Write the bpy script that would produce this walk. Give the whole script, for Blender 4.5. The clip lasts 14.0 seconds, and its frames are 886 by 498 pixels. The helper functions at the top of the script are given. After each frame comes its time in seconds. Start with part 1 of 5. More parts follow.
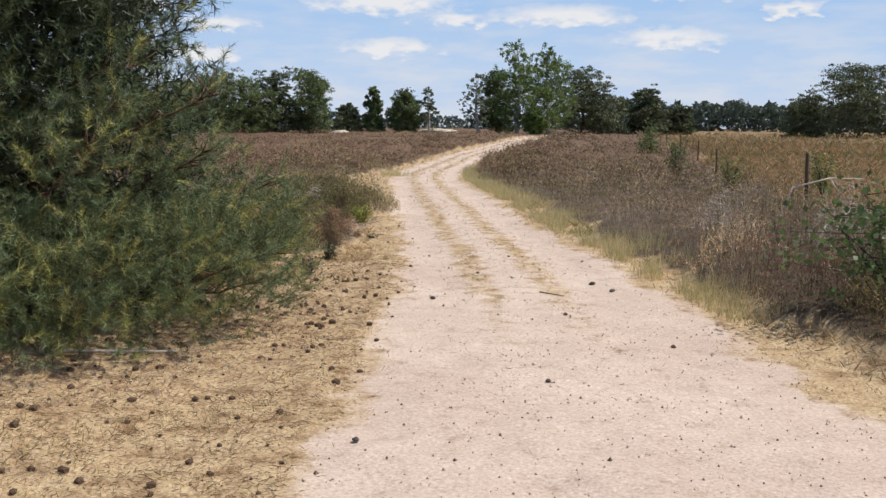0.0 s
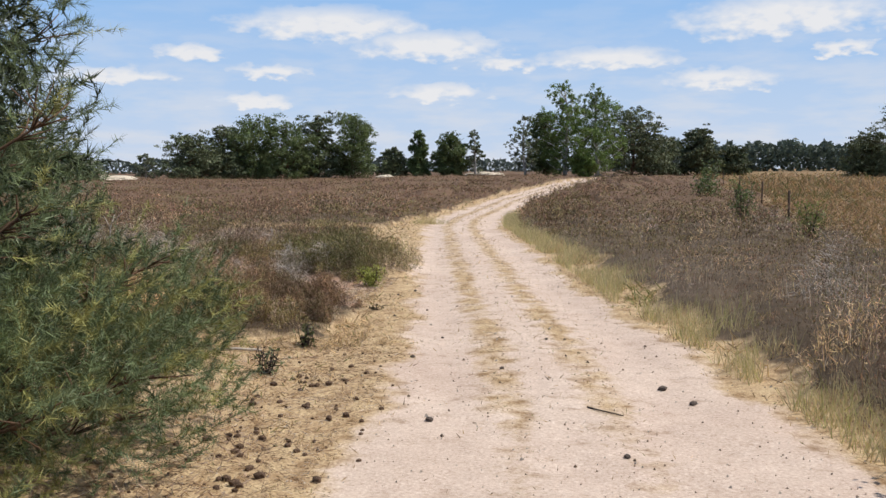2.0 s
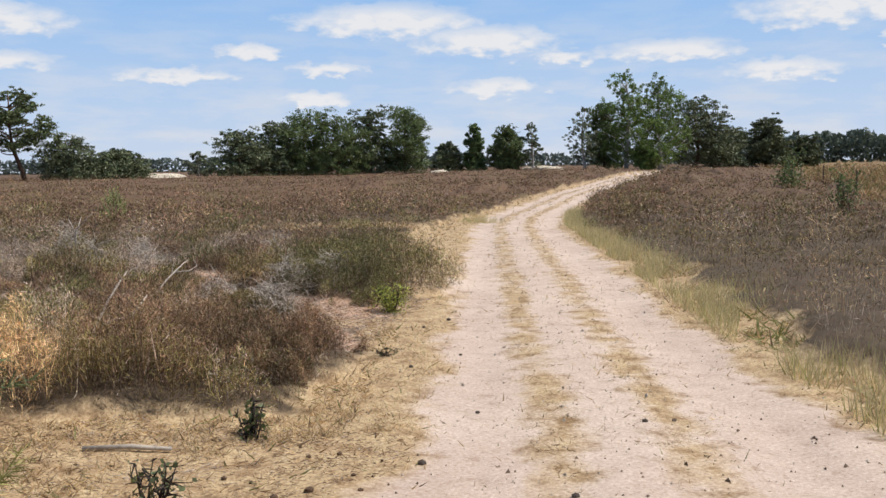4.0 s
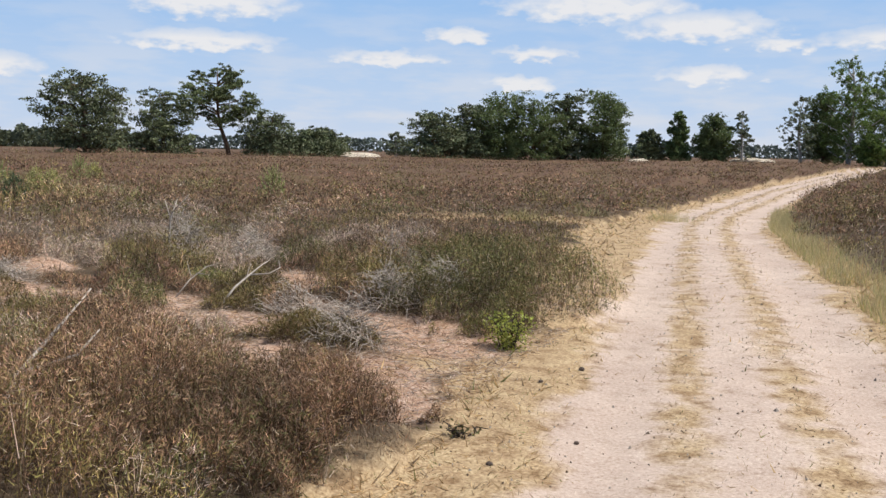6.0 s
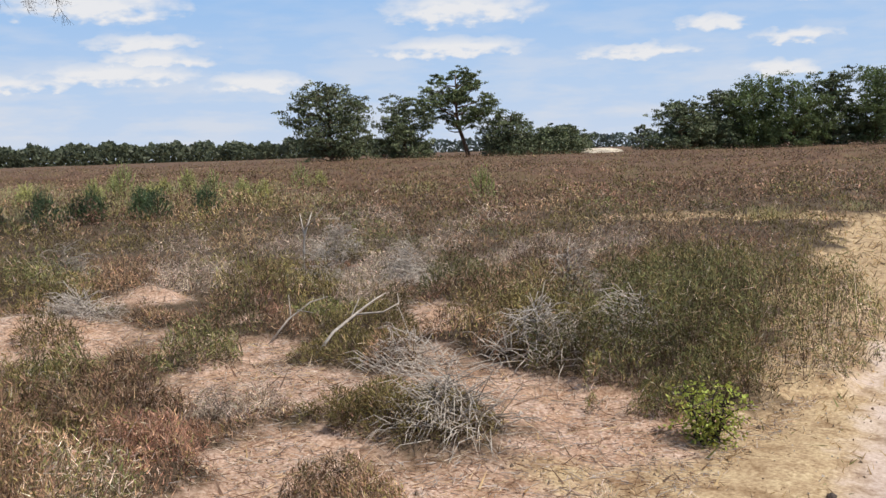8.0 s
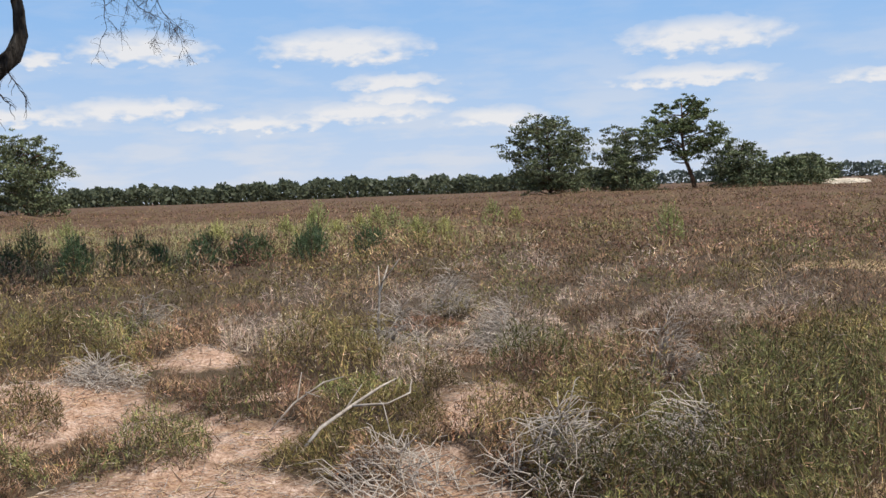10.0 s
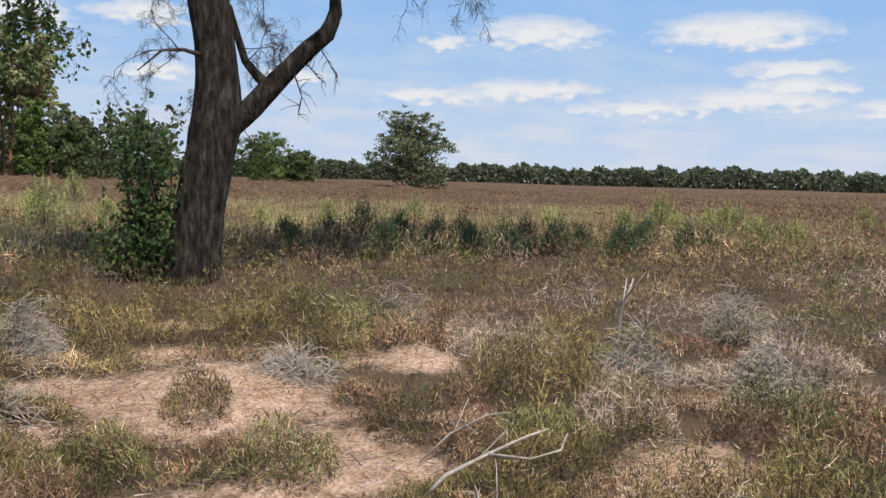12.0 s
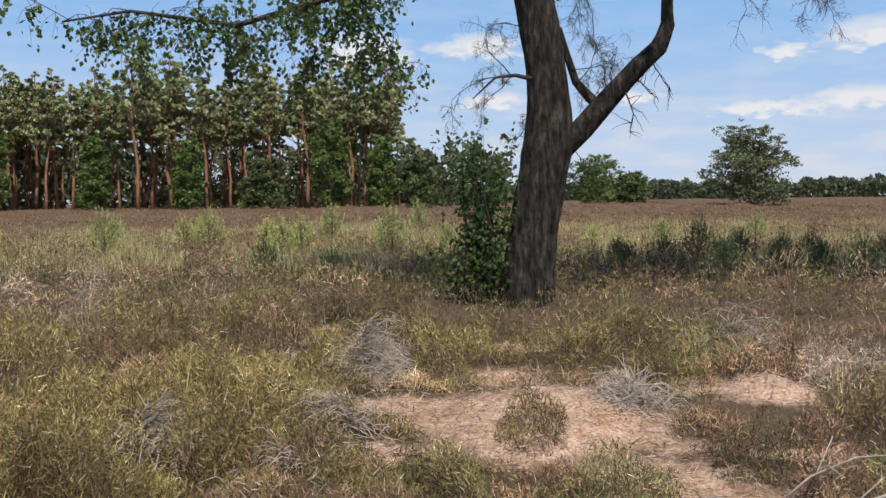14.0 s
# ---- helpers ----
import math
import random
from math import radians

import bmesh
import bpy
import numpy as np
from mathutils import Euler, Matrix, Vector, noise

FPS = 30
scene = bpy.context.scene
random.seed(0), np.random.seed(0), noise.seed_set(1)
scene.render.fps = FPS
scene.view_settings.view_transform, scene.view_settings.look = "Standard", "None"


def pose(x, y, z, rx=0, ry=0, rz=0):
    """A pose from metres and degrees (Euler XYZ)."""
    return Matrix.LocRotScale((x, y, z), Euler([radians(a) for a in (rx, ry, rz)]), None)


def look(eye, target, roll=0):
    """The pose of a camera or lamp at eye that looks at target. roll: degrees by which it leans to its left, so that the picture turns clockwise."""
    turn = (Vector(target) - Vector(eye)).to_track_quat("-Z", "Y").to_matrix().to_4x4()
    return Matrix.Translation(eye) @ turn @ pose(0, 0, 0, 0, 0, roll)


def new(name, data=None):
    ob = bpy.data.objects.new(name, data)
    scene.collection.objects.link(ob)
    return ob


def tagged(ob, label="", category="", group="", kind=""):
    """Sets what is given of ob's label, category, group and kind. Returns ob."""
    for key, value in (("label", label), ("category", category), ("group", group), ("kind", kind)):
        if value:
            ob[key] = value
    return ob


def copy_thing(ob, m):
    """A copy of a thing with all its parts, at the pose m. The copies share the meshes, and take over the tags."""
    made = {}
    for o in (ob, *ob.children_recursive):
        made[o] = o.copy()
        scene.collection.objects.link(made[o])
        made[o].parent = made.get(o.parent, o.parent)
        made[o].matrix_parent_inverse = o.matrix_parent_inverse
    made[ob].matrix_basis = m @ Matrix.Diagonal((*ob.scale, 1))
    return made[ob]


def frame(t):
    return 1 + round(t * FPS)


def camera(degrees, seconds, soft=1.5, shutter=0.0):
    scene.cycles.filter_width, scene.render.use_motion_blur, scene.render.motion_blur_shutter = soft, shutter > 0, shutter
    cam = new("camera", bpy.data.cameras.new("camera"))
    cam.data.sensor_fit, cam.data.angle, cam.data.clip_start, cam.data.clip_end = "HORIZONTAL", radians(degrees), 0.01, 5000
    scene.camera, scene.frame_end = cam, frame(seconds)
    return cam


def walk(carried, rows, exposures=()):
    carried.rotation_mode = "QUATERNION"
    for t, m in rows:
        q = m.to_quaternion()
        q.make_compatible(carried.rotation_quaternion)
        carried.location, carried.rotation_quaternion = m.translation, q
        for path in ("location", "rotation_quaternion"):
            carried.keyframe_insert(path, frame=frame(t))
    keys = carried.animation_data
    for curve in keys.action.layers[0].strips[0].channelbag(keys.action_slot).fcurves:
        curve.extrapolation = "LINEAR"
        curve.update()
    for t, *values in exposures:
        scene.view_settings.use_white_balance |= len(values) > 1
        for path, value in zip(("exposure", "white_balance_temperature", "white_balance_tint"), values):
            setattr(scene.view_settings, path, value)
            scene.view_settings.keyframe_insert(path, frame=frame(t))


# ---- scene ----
cam = camera(50.4, 14.0)
PATH = [
    (0, (0.529, 3.066, 1.427), (0.384, 5.044, 1.169), 0.4),
    (0.5, (0.579, 3.682, 1.436), (0.309, 5.648, 1.187), 0.3),
    (1, (0.621, 4.3, 1.434), (0.327, 6.272, 1.275), 0.6),
    (1.5, (0.644, 4.934, 1.43), (0.38, 6.909, 1.261), 0.3),
    (2, (0.626, 5.586, 1.42), (0.375, 7.563, 1.253), -0.3),
    (2.2, (0.616, 5.848, 1.439), (0.367, 7.824, 1.259), -0.6),
    (4.3, (0.363, 8.954, 1.321), (-0.025, 10.908, 1.144), -0.7),
    (4.5, (0.361, 9.191, 1.333), (-0.034, 11.143, 1.149), -0.2),
    (5, (0.39, 9.772, 1.343), (-0.161, 11.688, 1.179), 0.5),
    (5.5, (0.364, 10.306, 1.323), (-0.26, 12.195, 1.116), 0.1),
    (6, (0.319, 10.904, 1.328), (-0.451, 12.738, 1.122), 1.0),
    (6.5, (0.2, 11.486, 1.304), (-0.687, 13.264, 1.075), -0.6),
    (7, (0.124, 12.059, 1.284), (-0.795, 13.817, 1.032), -0.7),
    (7.5, (-0.007, 12.61, 1.254), (-1.028, 14.315, 1.029), -0.2),
    (8, (-0.165, 13.155, 1.265), (-1.393, 14.721, 1.059), -1.9),
    (8.2, (-0.223, 13.383, 1.273), (-1.506, 14.905, 1.071), -2.4),
    (10.3, (-0.204, 15.046, 1.342), (-1.861, 16.157, 1.204), -0.3),
    (10.5, (-0.229, 15.22, 1.375), (-1.941, 16.241, 1.212), 1.2),
    (11, (-0.442, 15.644, 1.335), (-2.235, 16.508, 1.146), 1.0),
    (11.5, (-0.538, 15.897, 1.373), (-2.419, 16.562, 1.23), 0.1),
    (12, (-0.555, 16.005, 1.385), (-2.48, 16.528, 1.238), 1.4),
    (12.5, (-0.588, 16.031, 1.375), (-2.548, 16.398, 1.229), 1.2),
    (13, (-0.664, 16.027, 1.361), (-2.655, 16.174, 1.24), 0.5),
    (13.5, (-0.697, 15.999, 1.369), (-2.694, 15.967, 1.26), -0.6),
    (14, (-0.765, 16.013, 1.359), (-2.755, 15.844, 1.255), -0.7),
]
walk(cam, [(t, look(e, p, r)) for t, e, p, r in PATH])

# ---- light ----
SUN_AZ, SUN_EL = 74.0, 56.0      # degrees from +y towards +x, and above the ground
sun_data = bpy.data.lights.new("sun", "SUN")
sun_data.energy, sun_data.angle, sun_data.color = 4.2, radians(0.5), (1.0, 0.955, 0.88)
sun = new("sun", sun_data)
_a, _e = radians(SUN_AZ), radians(SUN_EL)
SUN_DIR = Vector((math.sin(_a) * math.cos(_e), math.cos(_a) * math.cos(_e), math.sin(_e)))
sun.matrix_world = look(SUN_DIR * 60, (0, 0, 0))

# cloud banks: azimuth, elevation, half width, half height (degrees)
CLOUDS = [
    (-14.7, 8.1, 5.7, 0.9), (-8.8, 6.9, 4.5, 0.8), (-22.9, 6.4, 1.9, 0.5), (-18.2, 5.4, 2.3, 0.4), (-4.3, 5.9, 2.2, 0.4),
    (2.1, 6.0, 4.1, 0.6), (11.9, 8.0, 5.8, 1.1), (15.1, 6.2, 1.4, 0.35), (8.3, 4.7, 3.4, 0.6), (-37.3, 7.9, 4.8, 0.9),
    (-38.0, 5.7, 5.0, 0.5), (-27.1, 5.0, 3.6, 0.4), (-58.4, 8.3, 5.0, 0.95), (-55.5, 6.2, 3.2, 0.5), (-57.5, 4.5, 4.6, 0.6),
    (-70.0, 8.3, 3.8, 0.85), (-75.6, 7.7, 1.4, 0.45), (-64.0, 4.0, 4.6, 0.4), (-71.3, 4.9, 3.4, 0.6), (-93.1, 8.6, 2.8, 0.7),
    (-100.3, 8.3, 3.1, 1.1), (-84.7, 5.5, 2.4, 0.4), (-92.2, 5.4, 2.1, 0.5),
    (-76.6, 4.6, 3.4, 0.45), (-69.0, 5.1, 3.0, 0.4), (-55.2, 5.3, 3.2, 0.45), (-8.0, 4.2, 3.0, 0.5), (-19.2, 3.7, 2.4, 0.4), (-49.6, 3.9, 3.5, 0.55)]


def build_world():
    world = bpy.data.worlds.new("sky")
    scene.world = world
    world.use_nodes = True
    nt = world.node_tree
    nt.nodes.clear()
    N = lambda kind, **kw: make_node(nt, kind, **kw)
    L = nt.links.new
    sky = N("ShaderNodeTexSky")
    sky.sky_type, sky.sun_disc = "NISHITA", False
    sky.sun_elevation, sky.sun_rotation = radians(SUN_EL), radians(SUN_AZ)
    sky.air_density, sky.dust_density, sky.ozone_density = 1.0, 0.6, 2.0

    def m(op, a, b=None, c=None, clamp=False):
        n = N("ShaderNodeMath")
        n.operation, n.use_clamp = op, clamp
        for i, v in enumerate((a, b, c)):
            if v is None:
                continue
            if isinstance(v, (int, float)):
                n.inputs[i].default_value = v
            else:
                L(v, n.inputs[i])
        return n.outputs[0]
    tc = N("ShaderNodeTexCoord")
    sep = N("ShaderNodeSeparateXYZ")
    L(tc.outputs["Generated"], sep.inputs[0])
    az = m("MULTIPLY", m("ARCTAN2", sep.outputs[0], sep.outputs[1]), 57.2958)
    el = m("MULTIPLY", m("ARCSINE", sep.outputs[2]), 57.2958)
    comb = N("ShaderNodeCombineXYZ")
    L(m("MULTIPLY", az, 0.8), comb.inputs[0]), L(m("MULTIPLY", el, 1.7), comb.inputs[1])
    nz = N("ShaderNodeTexNoise")
    nz.inputs["Scale"].default_value, nz.inputs["Detail"].default_value, nz.inputs["Roughness"].default_value = 1.0, 5, 0.5
    L(comb.outputs[0], nz.inputs["Vector"])
    wob = m("SUBTRACT", nz.outputs["Fac"], 0.5)
    split = N("ShaderNodeSeparateColor")
    L(nz.outputs["Color"], split.inputs[0])
    az2 = m("MULTIPLY_ADD", m("SUBTRACT", split.outputs[1], 0.5), 4.0, az)
    el2 = m("MULTIPLY_ADD", wob, 1.6, el)
    total = None
    for a, e, w, h in [(a + 0.7, e + 0.4, w, h * 1.12) for a, e, w, h in CLOUDS]:
        dx = m("MULTIPLY", m("SUBTRACT", az2, a), 0.8 / w)
        dy = m("MULTIPLY", m("SUBTRACT", el2, e), 0.7 / h)
        # flat below, domed above
        low = m("MULTIPLY", m("MINIMUM", dy, 0.0), 1.35)
        dy = m("ADD", m("MAXIMUM", dy, 0.0), low)
        d = m("SUBTRACT", 1.0, m("ADD", m("MULTIPLY", dx, dx), m("MULTIPLY", dy, dy)))
        d = m("MAXIMUM", d, 0.0)
        total = d if total is None else m("MAXIMUM", total, d)
    dens = m("MULTIPLY", m("ADD", m("MULTIPLY", wob, 3.4), m("SUBTRACT", m("MULTIPLY", total, 2.6), 0.22)), 0.46, clamp=True)
    dens = m("MULTIPLY", dens, m("MULTIPLY", total, 3.5, clamp=True), clamp=True)
    # thin streaks and the field of fair-weather cloud higher up
    comb2 = N("ShaderNodeCombineXYZ")
    L(m("MULTIPLY", az, 0.2), comb2.inputs[0]), L(m("MULTIPLY", el, 0.85), comb2.inputs[1])
    nz2 = N("ShaderNodeTexNoise")
    nz2.inputs["Scale"].default_value, nz2.inputs["Detail"].default_value, nz2.inputs["Roughness"].default_value = 1.0, 5, 0.55
    L(comb2.outputs[0], nz2.inputs["Vector"])
    thin = m("MULTIPLY", m("SUBTRACT", nz2.outputs["Fac"], 0.43), 5.0, clamp=True)
    lowband = m("SUBTRACT", 1.0, m("MULTIPLY", m("SUBTRACT", el, 2.0), 0.125, clamp=True))
    high = m("MULTIPLY", m("SUBTRACT", el, 9.0), 0.1, clamp=True)
    thin = m("MULTIPLY", thin, m("MULTIPLY_ADD", lowband, 0.85, m("MULTIPLY_ADD", high, 0.6, 0.1)), clamp=True)
    cover = m("MAXIMUM", m("MULTIPLY", dens, 0.93), m("MULTIPLY", thin, 0.66))
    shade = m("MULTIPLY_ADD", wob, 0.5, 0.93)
    cloud = N("ShaderNodeMixRGB")
    cloud.inputs[1].default_value, cloud.inputs[2].default_value = (6.3, 6.6, 7.3, 1), (8.0, 7.95, 8.05, 1)
    L(m("MULTIPLY", shade, m("MULTIPLY_ADD", dens, 0.75, 0.3), clamp=True), cloud.inputs[0])
    # summer haze whitens the lowest degrees
    hz = N("ShaderNodeValToRGB")
    for i, (p, c) in enumerate(((0.0, (0.6, 0.68, 0.8)), (0.2, (0.49, 0.63, 0.82)), (0.5, (0.31, 0.52, 0.82)), (1.0, (0.2, 0.41, 0.76)))):
        e = hz.color_ramp.elements[i] if i < 1 else hz.color_ramp.elements.new(p) if i < 3 else hz.color_ramp.elements[-1]
        e.position, e.color = p, (*c, 1)
    L(m("MULTIPLY", m("MAXIMUM", el, 0.0), 0.05, clamp=True), hz.inputs[0])
    lift = N("ShaderNodeMixRGB")
    lift.blend_type, lift.inputs[0].default_value, lift.inputs[2].default_value = "MULTIPLY", 1.0, (9.3, 9.45, 9.8, 1)
    L(hz.outputs[0], lift.inputs[1])
    haze = N("ShaderNodeMixRGB")
    L(sky.outputs[0], haze.inputs[1]), L(lift.outputs[0], haze.inputs[2])
    L(m("SUBTRACT", 1.0, m("MULTIPLY", m("SUBTRACT", el, 12.0), 0.04, clamp=True)), haze.inputs[0])
    mix = N("ShaderNodeMixRGB")
    L(cover, mix.inputs[0]), L(haze.outputs[0], mix.inputs[1]), L(cloud.outputs[0], mix.inputs[2])
    bg = N("ShaderNodeBackground")
    bg.inputs["Strength"].default_value = 0.105
    L(mix.outputs[0], bg.inputs["Color"])
    out = N("ShaderNodeOutputWorld")
    L(bg.outputs[0], out.inputs[0])


def make_node(nt, kind, **kw):
    n = nt.nodes.new(kind)
    for k, v in kw.items():
        n.inputs[k].default_value = v
    return n


build_world()
scene.view_settings.exposure = 0.0

# ---- materials ----


def material(name):
    mat = bpy.data.materials.new(name)
    mat.use_nodes = True
    nt = mat.node_tree
    nt.nodes.clear()
    out = nt.nodes.new("ShaderNodeOutputMaterial")
    return mat, nt, out


def noise_tex(nt, scale, detail=4, rough=0.55, coord="Object"):
    tc = nt.nodes.new("ShaderNodeTexCoord")
    n = make_node(nt, "ShaderNodeTexNoise", Scale=scale, Detail=detail, Roughness=rough)
    nt.links.new(tc.outputs[coord], n.inputs["Vector"])
    return n


def ramp(nt, src, stops):
    r = nt.nodes.new("ShaderNodeValToRGB")
    r.color_ramp.elements[0].position, r.color_ramp.elements[0].color = stops[0][0], (*stops[0][1], 1)
    r.color_ramp.elements[1].position, r.color_ramp.elements[1].color = stops[-1][0], (*stops[-1][1], 1)
    for p, c in stops[1:-1]:
        r.color_ramp.elements.new(p).color = (*c, 1)
    nt.links.new(src, r.inputs[0])
    return r.outputs[0]


def mix_rgb(nt, fac, a, b, mode="MIX"):
    n = nt.nodes.new("ShaderNodeMixRGB")
    n.blend_type = mode
    for i, v in enumerate((fac, a, b)):
        if isinstance(v, (int, float)):
            n.inputs[i].default_value = v
        elif isinstance(v, tuple):
            n.inputs[i].default_value = (*v, 1)
        else:
            nt.links.new(v, n.inputs[i])
    return n.outputs[0]


def plant_material(name, translucent=0.25, rough=0.6):
    """Leaves and stems: the colour of each piece, mottled along it."""
    mat, nt, out = material(name)
    att = nt.nodes.new("ShaderNodeAttribute")
    att.attribute_name = "tint"
    n = noise_tex(nt, 9.0, 3)
    col = mix_rgb(nt, 1.0, att.outputs["Color"], ramp(nt, n.outputs["Fac"], [(0.3, (0.75, 0.75, 0.75)), (0.7, (1.2, 1.2, 1.15))]), "MULTIPLY")
    p = make_node(nt, "ShaderNodeBsdfPrincipled", Roughness=rough)
    p.inputs["Specular IOR Level"].default_value = 0.3
    nt.links.new(col, p.inputs["Base Color"])
    if translucent:
        tr = nt.nodes.new("ShaderNodeBsdfTranslucent")
        nt.links.new(col, tr.inputs["Color"])
        mx = nt.nodes.new("ShaderNodeMixShader")
        mx.inputs[0].default_value = translucent
        nt.links.new(p.outputs[0], mx.inputs[1]), nt.links.new(tr.outputs[0], mx.inputs[2])
        nt.links.new(mx.outputs[0], out.inputs[0])
    else:
        nt.links.new(p.outputs[0], out.inputs[0])
    return mat


def solid_material(name, stops, scale, bump=0.3, rough=0.8, stretch=None, dist=0.01):
    mat, nt, out = material(name)
    n = noise_tex(nt, scale, 6, 0.62)
    if stretch:
        mp = nt.nodes.new("ShaderNodeMapping")
        mp.inputs["Scale"].default_value = stretch
        tc = nt.nodes.new("ShaderNodeTexCoord")
        nt.links.new(tc.outputs["Object"], mp.inputs[0]), nt.links.new(mp.outputs[0], n.inputs["Vector"])
    n2 = noise_tex(nt, scale * 0.17, 3)
    col = ramp(nt, n.outputs["Fac"], stops)
    col = mix_rgb(nt, 1.0, col, ramp(nt, n2.outputs["Fac"], [(0.3, (0.7, 0.7, 0.7)), (0.7, (1.2, 1.18, 1.15))]), "MULTIPLY")
    p = make_node(nt, "ShaderNodeBsdfPrincipled", Roughness=rough)
    p.inputs["Specular IOR Level"].default_value = 0.25
    nt.links.new(col, p.inputs["Base Color"])
    b = make_node(nt, "ShaderNodeBump", Strength=bump, Distance=dist)
    nt.links.new(n.outputs["Fac"], b.inputs["Height"]), nt.links.new(b.outputs[0], p.inputs["Normal"])
    nt.links.new(p.outputs[0], out.inputs[0])
    return mat


def ground_material():
    mat, nt, out = material("heath_ground")

    def att(name):
        a = nt.nodes.new("ShaderNodeAttribute")
        a.attribute_name = name
        return a.outputs["Fac"]
    fine, mid, big = noise_tex(nt, 55, 6, 0.7), noise_tex(nt, 6, 5, 0.6), noise_tex(nt, 0.7, 4)
    grit = noise_tex(nt, 160, 3, 0.7)
    sand = ramp(nt, fine.outputs["Fac"], [(0.28, (0.33, 0.235, 0.175)), (0.42, (0.54, 0.42, 0.345)), (0.58, (0.64, 0.53, 0.445)), (0.74, (0.82, 0.73, 0.645))])
    sand = mix_rgb(nt, 1.0, sand, ramp(nt, mid.outputs["Fac"], [(0.25, (0.7, 0.63, 0.57)), (0.42, (0.97, 0.95, 0.93)), (0.75, (1.08, 1.07, 1.06))]), "MULTIPLY")
    sand = mix_rgb(nt, 1.0, sand, ramp(nt, big.outputs["Fac"], [(0.3, (0.9, 0.86, 0.84)), (0.7, (1.07, 1.07, 1.06))]), "MULTIPLY")
    straw = ramp(nt, fine.outputs["Fac"], [(0.28, (0.13, 0.08, 0.045)), (0.42, (0.4, 0.28, 0.165)), (0.56, (0.56, 0.42, 0.26)), (0.74, (0.76, 0.62, 0.42))])
    straw = mix_rgb(nt, 1.0, straw, ramp(nt, mid.outputs["Fac"], [(0.33, (0.56, 0.48, 0.41)), (0.47, (0.92, 0.88, 0.83)), (0.62, (1.05, 1.05, 1.0))]), "MULTIPLY")
    litter = ramp(nt, fine.outputs["Fac"], [(0.3, (0.1, 0.06, 0.04)), (0.43, (0.4, 0.265, 0.19)), (0.57, (0.6, 0.45, 0.35)), (0.72, (0.8, 0.69, 0.59))])
    litter = mix_rgb(nt, 1.0, litter, ramp(nt, mid.outputs["Fac"], [(0.3, (0.8, 0.66, 0.52)), (0.65, (1.08, 1.05, 1.05))]), "MULTIPLY")
    # heath soil, coloured darker to carry the shade in gaps between plants
    soil = ramp(nt, mid.outputs["Fac"], [(0.3, (0.04, 0.027, 0.018)), (0.5, (0.085, 0.058, 0.038)), (0.75, (0.17, 0.115, 0.08))])
    soil = mix_rgb(nt, 0.6, soil, ramp(nt, fine.outputs["Fac"], [(0.3, (0.04, 0.032, 0.02)), (0.7, (0.18, 0.13, 0.085))]))
    moor = ramp(nt, big.outputs["Fac"], [(0.3, (0.105, 0.062, 0.04)), (0.5, (0.152, 0.09, 0.055)), (0.7, (0.15, 0.108, 0.056))])
    field = ramp(nt, mid.outputs["Fac"], [(0.3, (0.15, 0.09, 0.045)), (0.55, (0.27, 0.18, 0.09)), (0.75, (0.33, 0.24, 0.12))])

    def edge(mask, amount=0.5):
        """Breaks the border of a mask up with grain."""
        s = nt.nodes.new("ShaderNodeMath")
        s.operation = "MULTIPLY_ADD"
        nt.links.new(mid.outputs["Fac"], s.inputs[0])
        s.inputs[1].default_value = amount * 2
        s.inputs[2].default_value = -amount
        a = nt.nodes.new("ShaderNodeMath")
        a.operation = "ADD"
        nt.links.new(s.outputs[0], a.inputs[0]), nt.links.new(mask, a.inputs[1])
        r = nt.nodes.new("ShaderNodeMapRange")
        r.inputs["From Min"].default_value, r.inputs["From Max"].default_value = 0.28, 0.72
        nt.links.new(a.outputs[0], r.inputs["Value"])
        return r.outputs[0]
    col = mix_rgb(nt, att("far"), soil, moor)
    col = mix_rgb(nt, edge(att("field")), col, field)
    col = mix_rgb(nt, edge(att("litter")), col, litter)
    col = mix_rgb(nt, edge(att("straw")), col, straw)
    col = mix_rgb(nt, edge(att("sand"), 0.6), col, sand)
    p = make_node(nt, "ShaderNodeBsdfPrincipled", Roughness=0.9)
    p.inputs["Specular IOR Level"].default_value = 0.15
    nt.links.new(col, p.inputs["Base Color"])
    b1 = make_node(nt, "ShaderNodeBump", Strength=0.55, Distance=0.02)
    b2 = make_node(nt, "ShaderNodeBump", Strength=0.5, Distance=0.006)
    nt.links.new(mid.outputs["Fac"], b1.inputs["Height"]), nt.links.new(grit.outputs["Fac"], b2.inputs["Height"])
    nt.links.new(b1.outputs[0], b2.inputs["Normal"]), nt.links.new(b2.outputs[0], p.inputs["Normal"])
    nt.links.new(p.outputs[0], out.inputs[0])
    return mat


GROUND = ground_material()
HEATHER = plant_material("heather", 0.1, 0.75)
GRASS = plant_material("dry_grass", 0.3, 0.6)
NEEDLES = plant_material("pine_needles", 0.06, 0.5)
LEAVES = plant_material("leaves", 0.35, 0.5)
BARK_PINE = solid_material("pine_bark", [(0.3, (0.05, 0.032, 0.024)), (0.55, (0.16, 0.095, 0.06)), (0.8, (0.27, 0.16, 0.1))], 14, 0.8, 0.9, (1, 1, 0.25), 0.03)
BARK_RED = solid_material("red_pine_bark", [(0.3, (0.1, 0.05, 0.03)), (0.55, (0.32, 0.17, 0.1)), (0.8, (0.46, 0.28, 0.18))], 6, 0.6, 0.9, (1, 1, 0.2), 0.03)
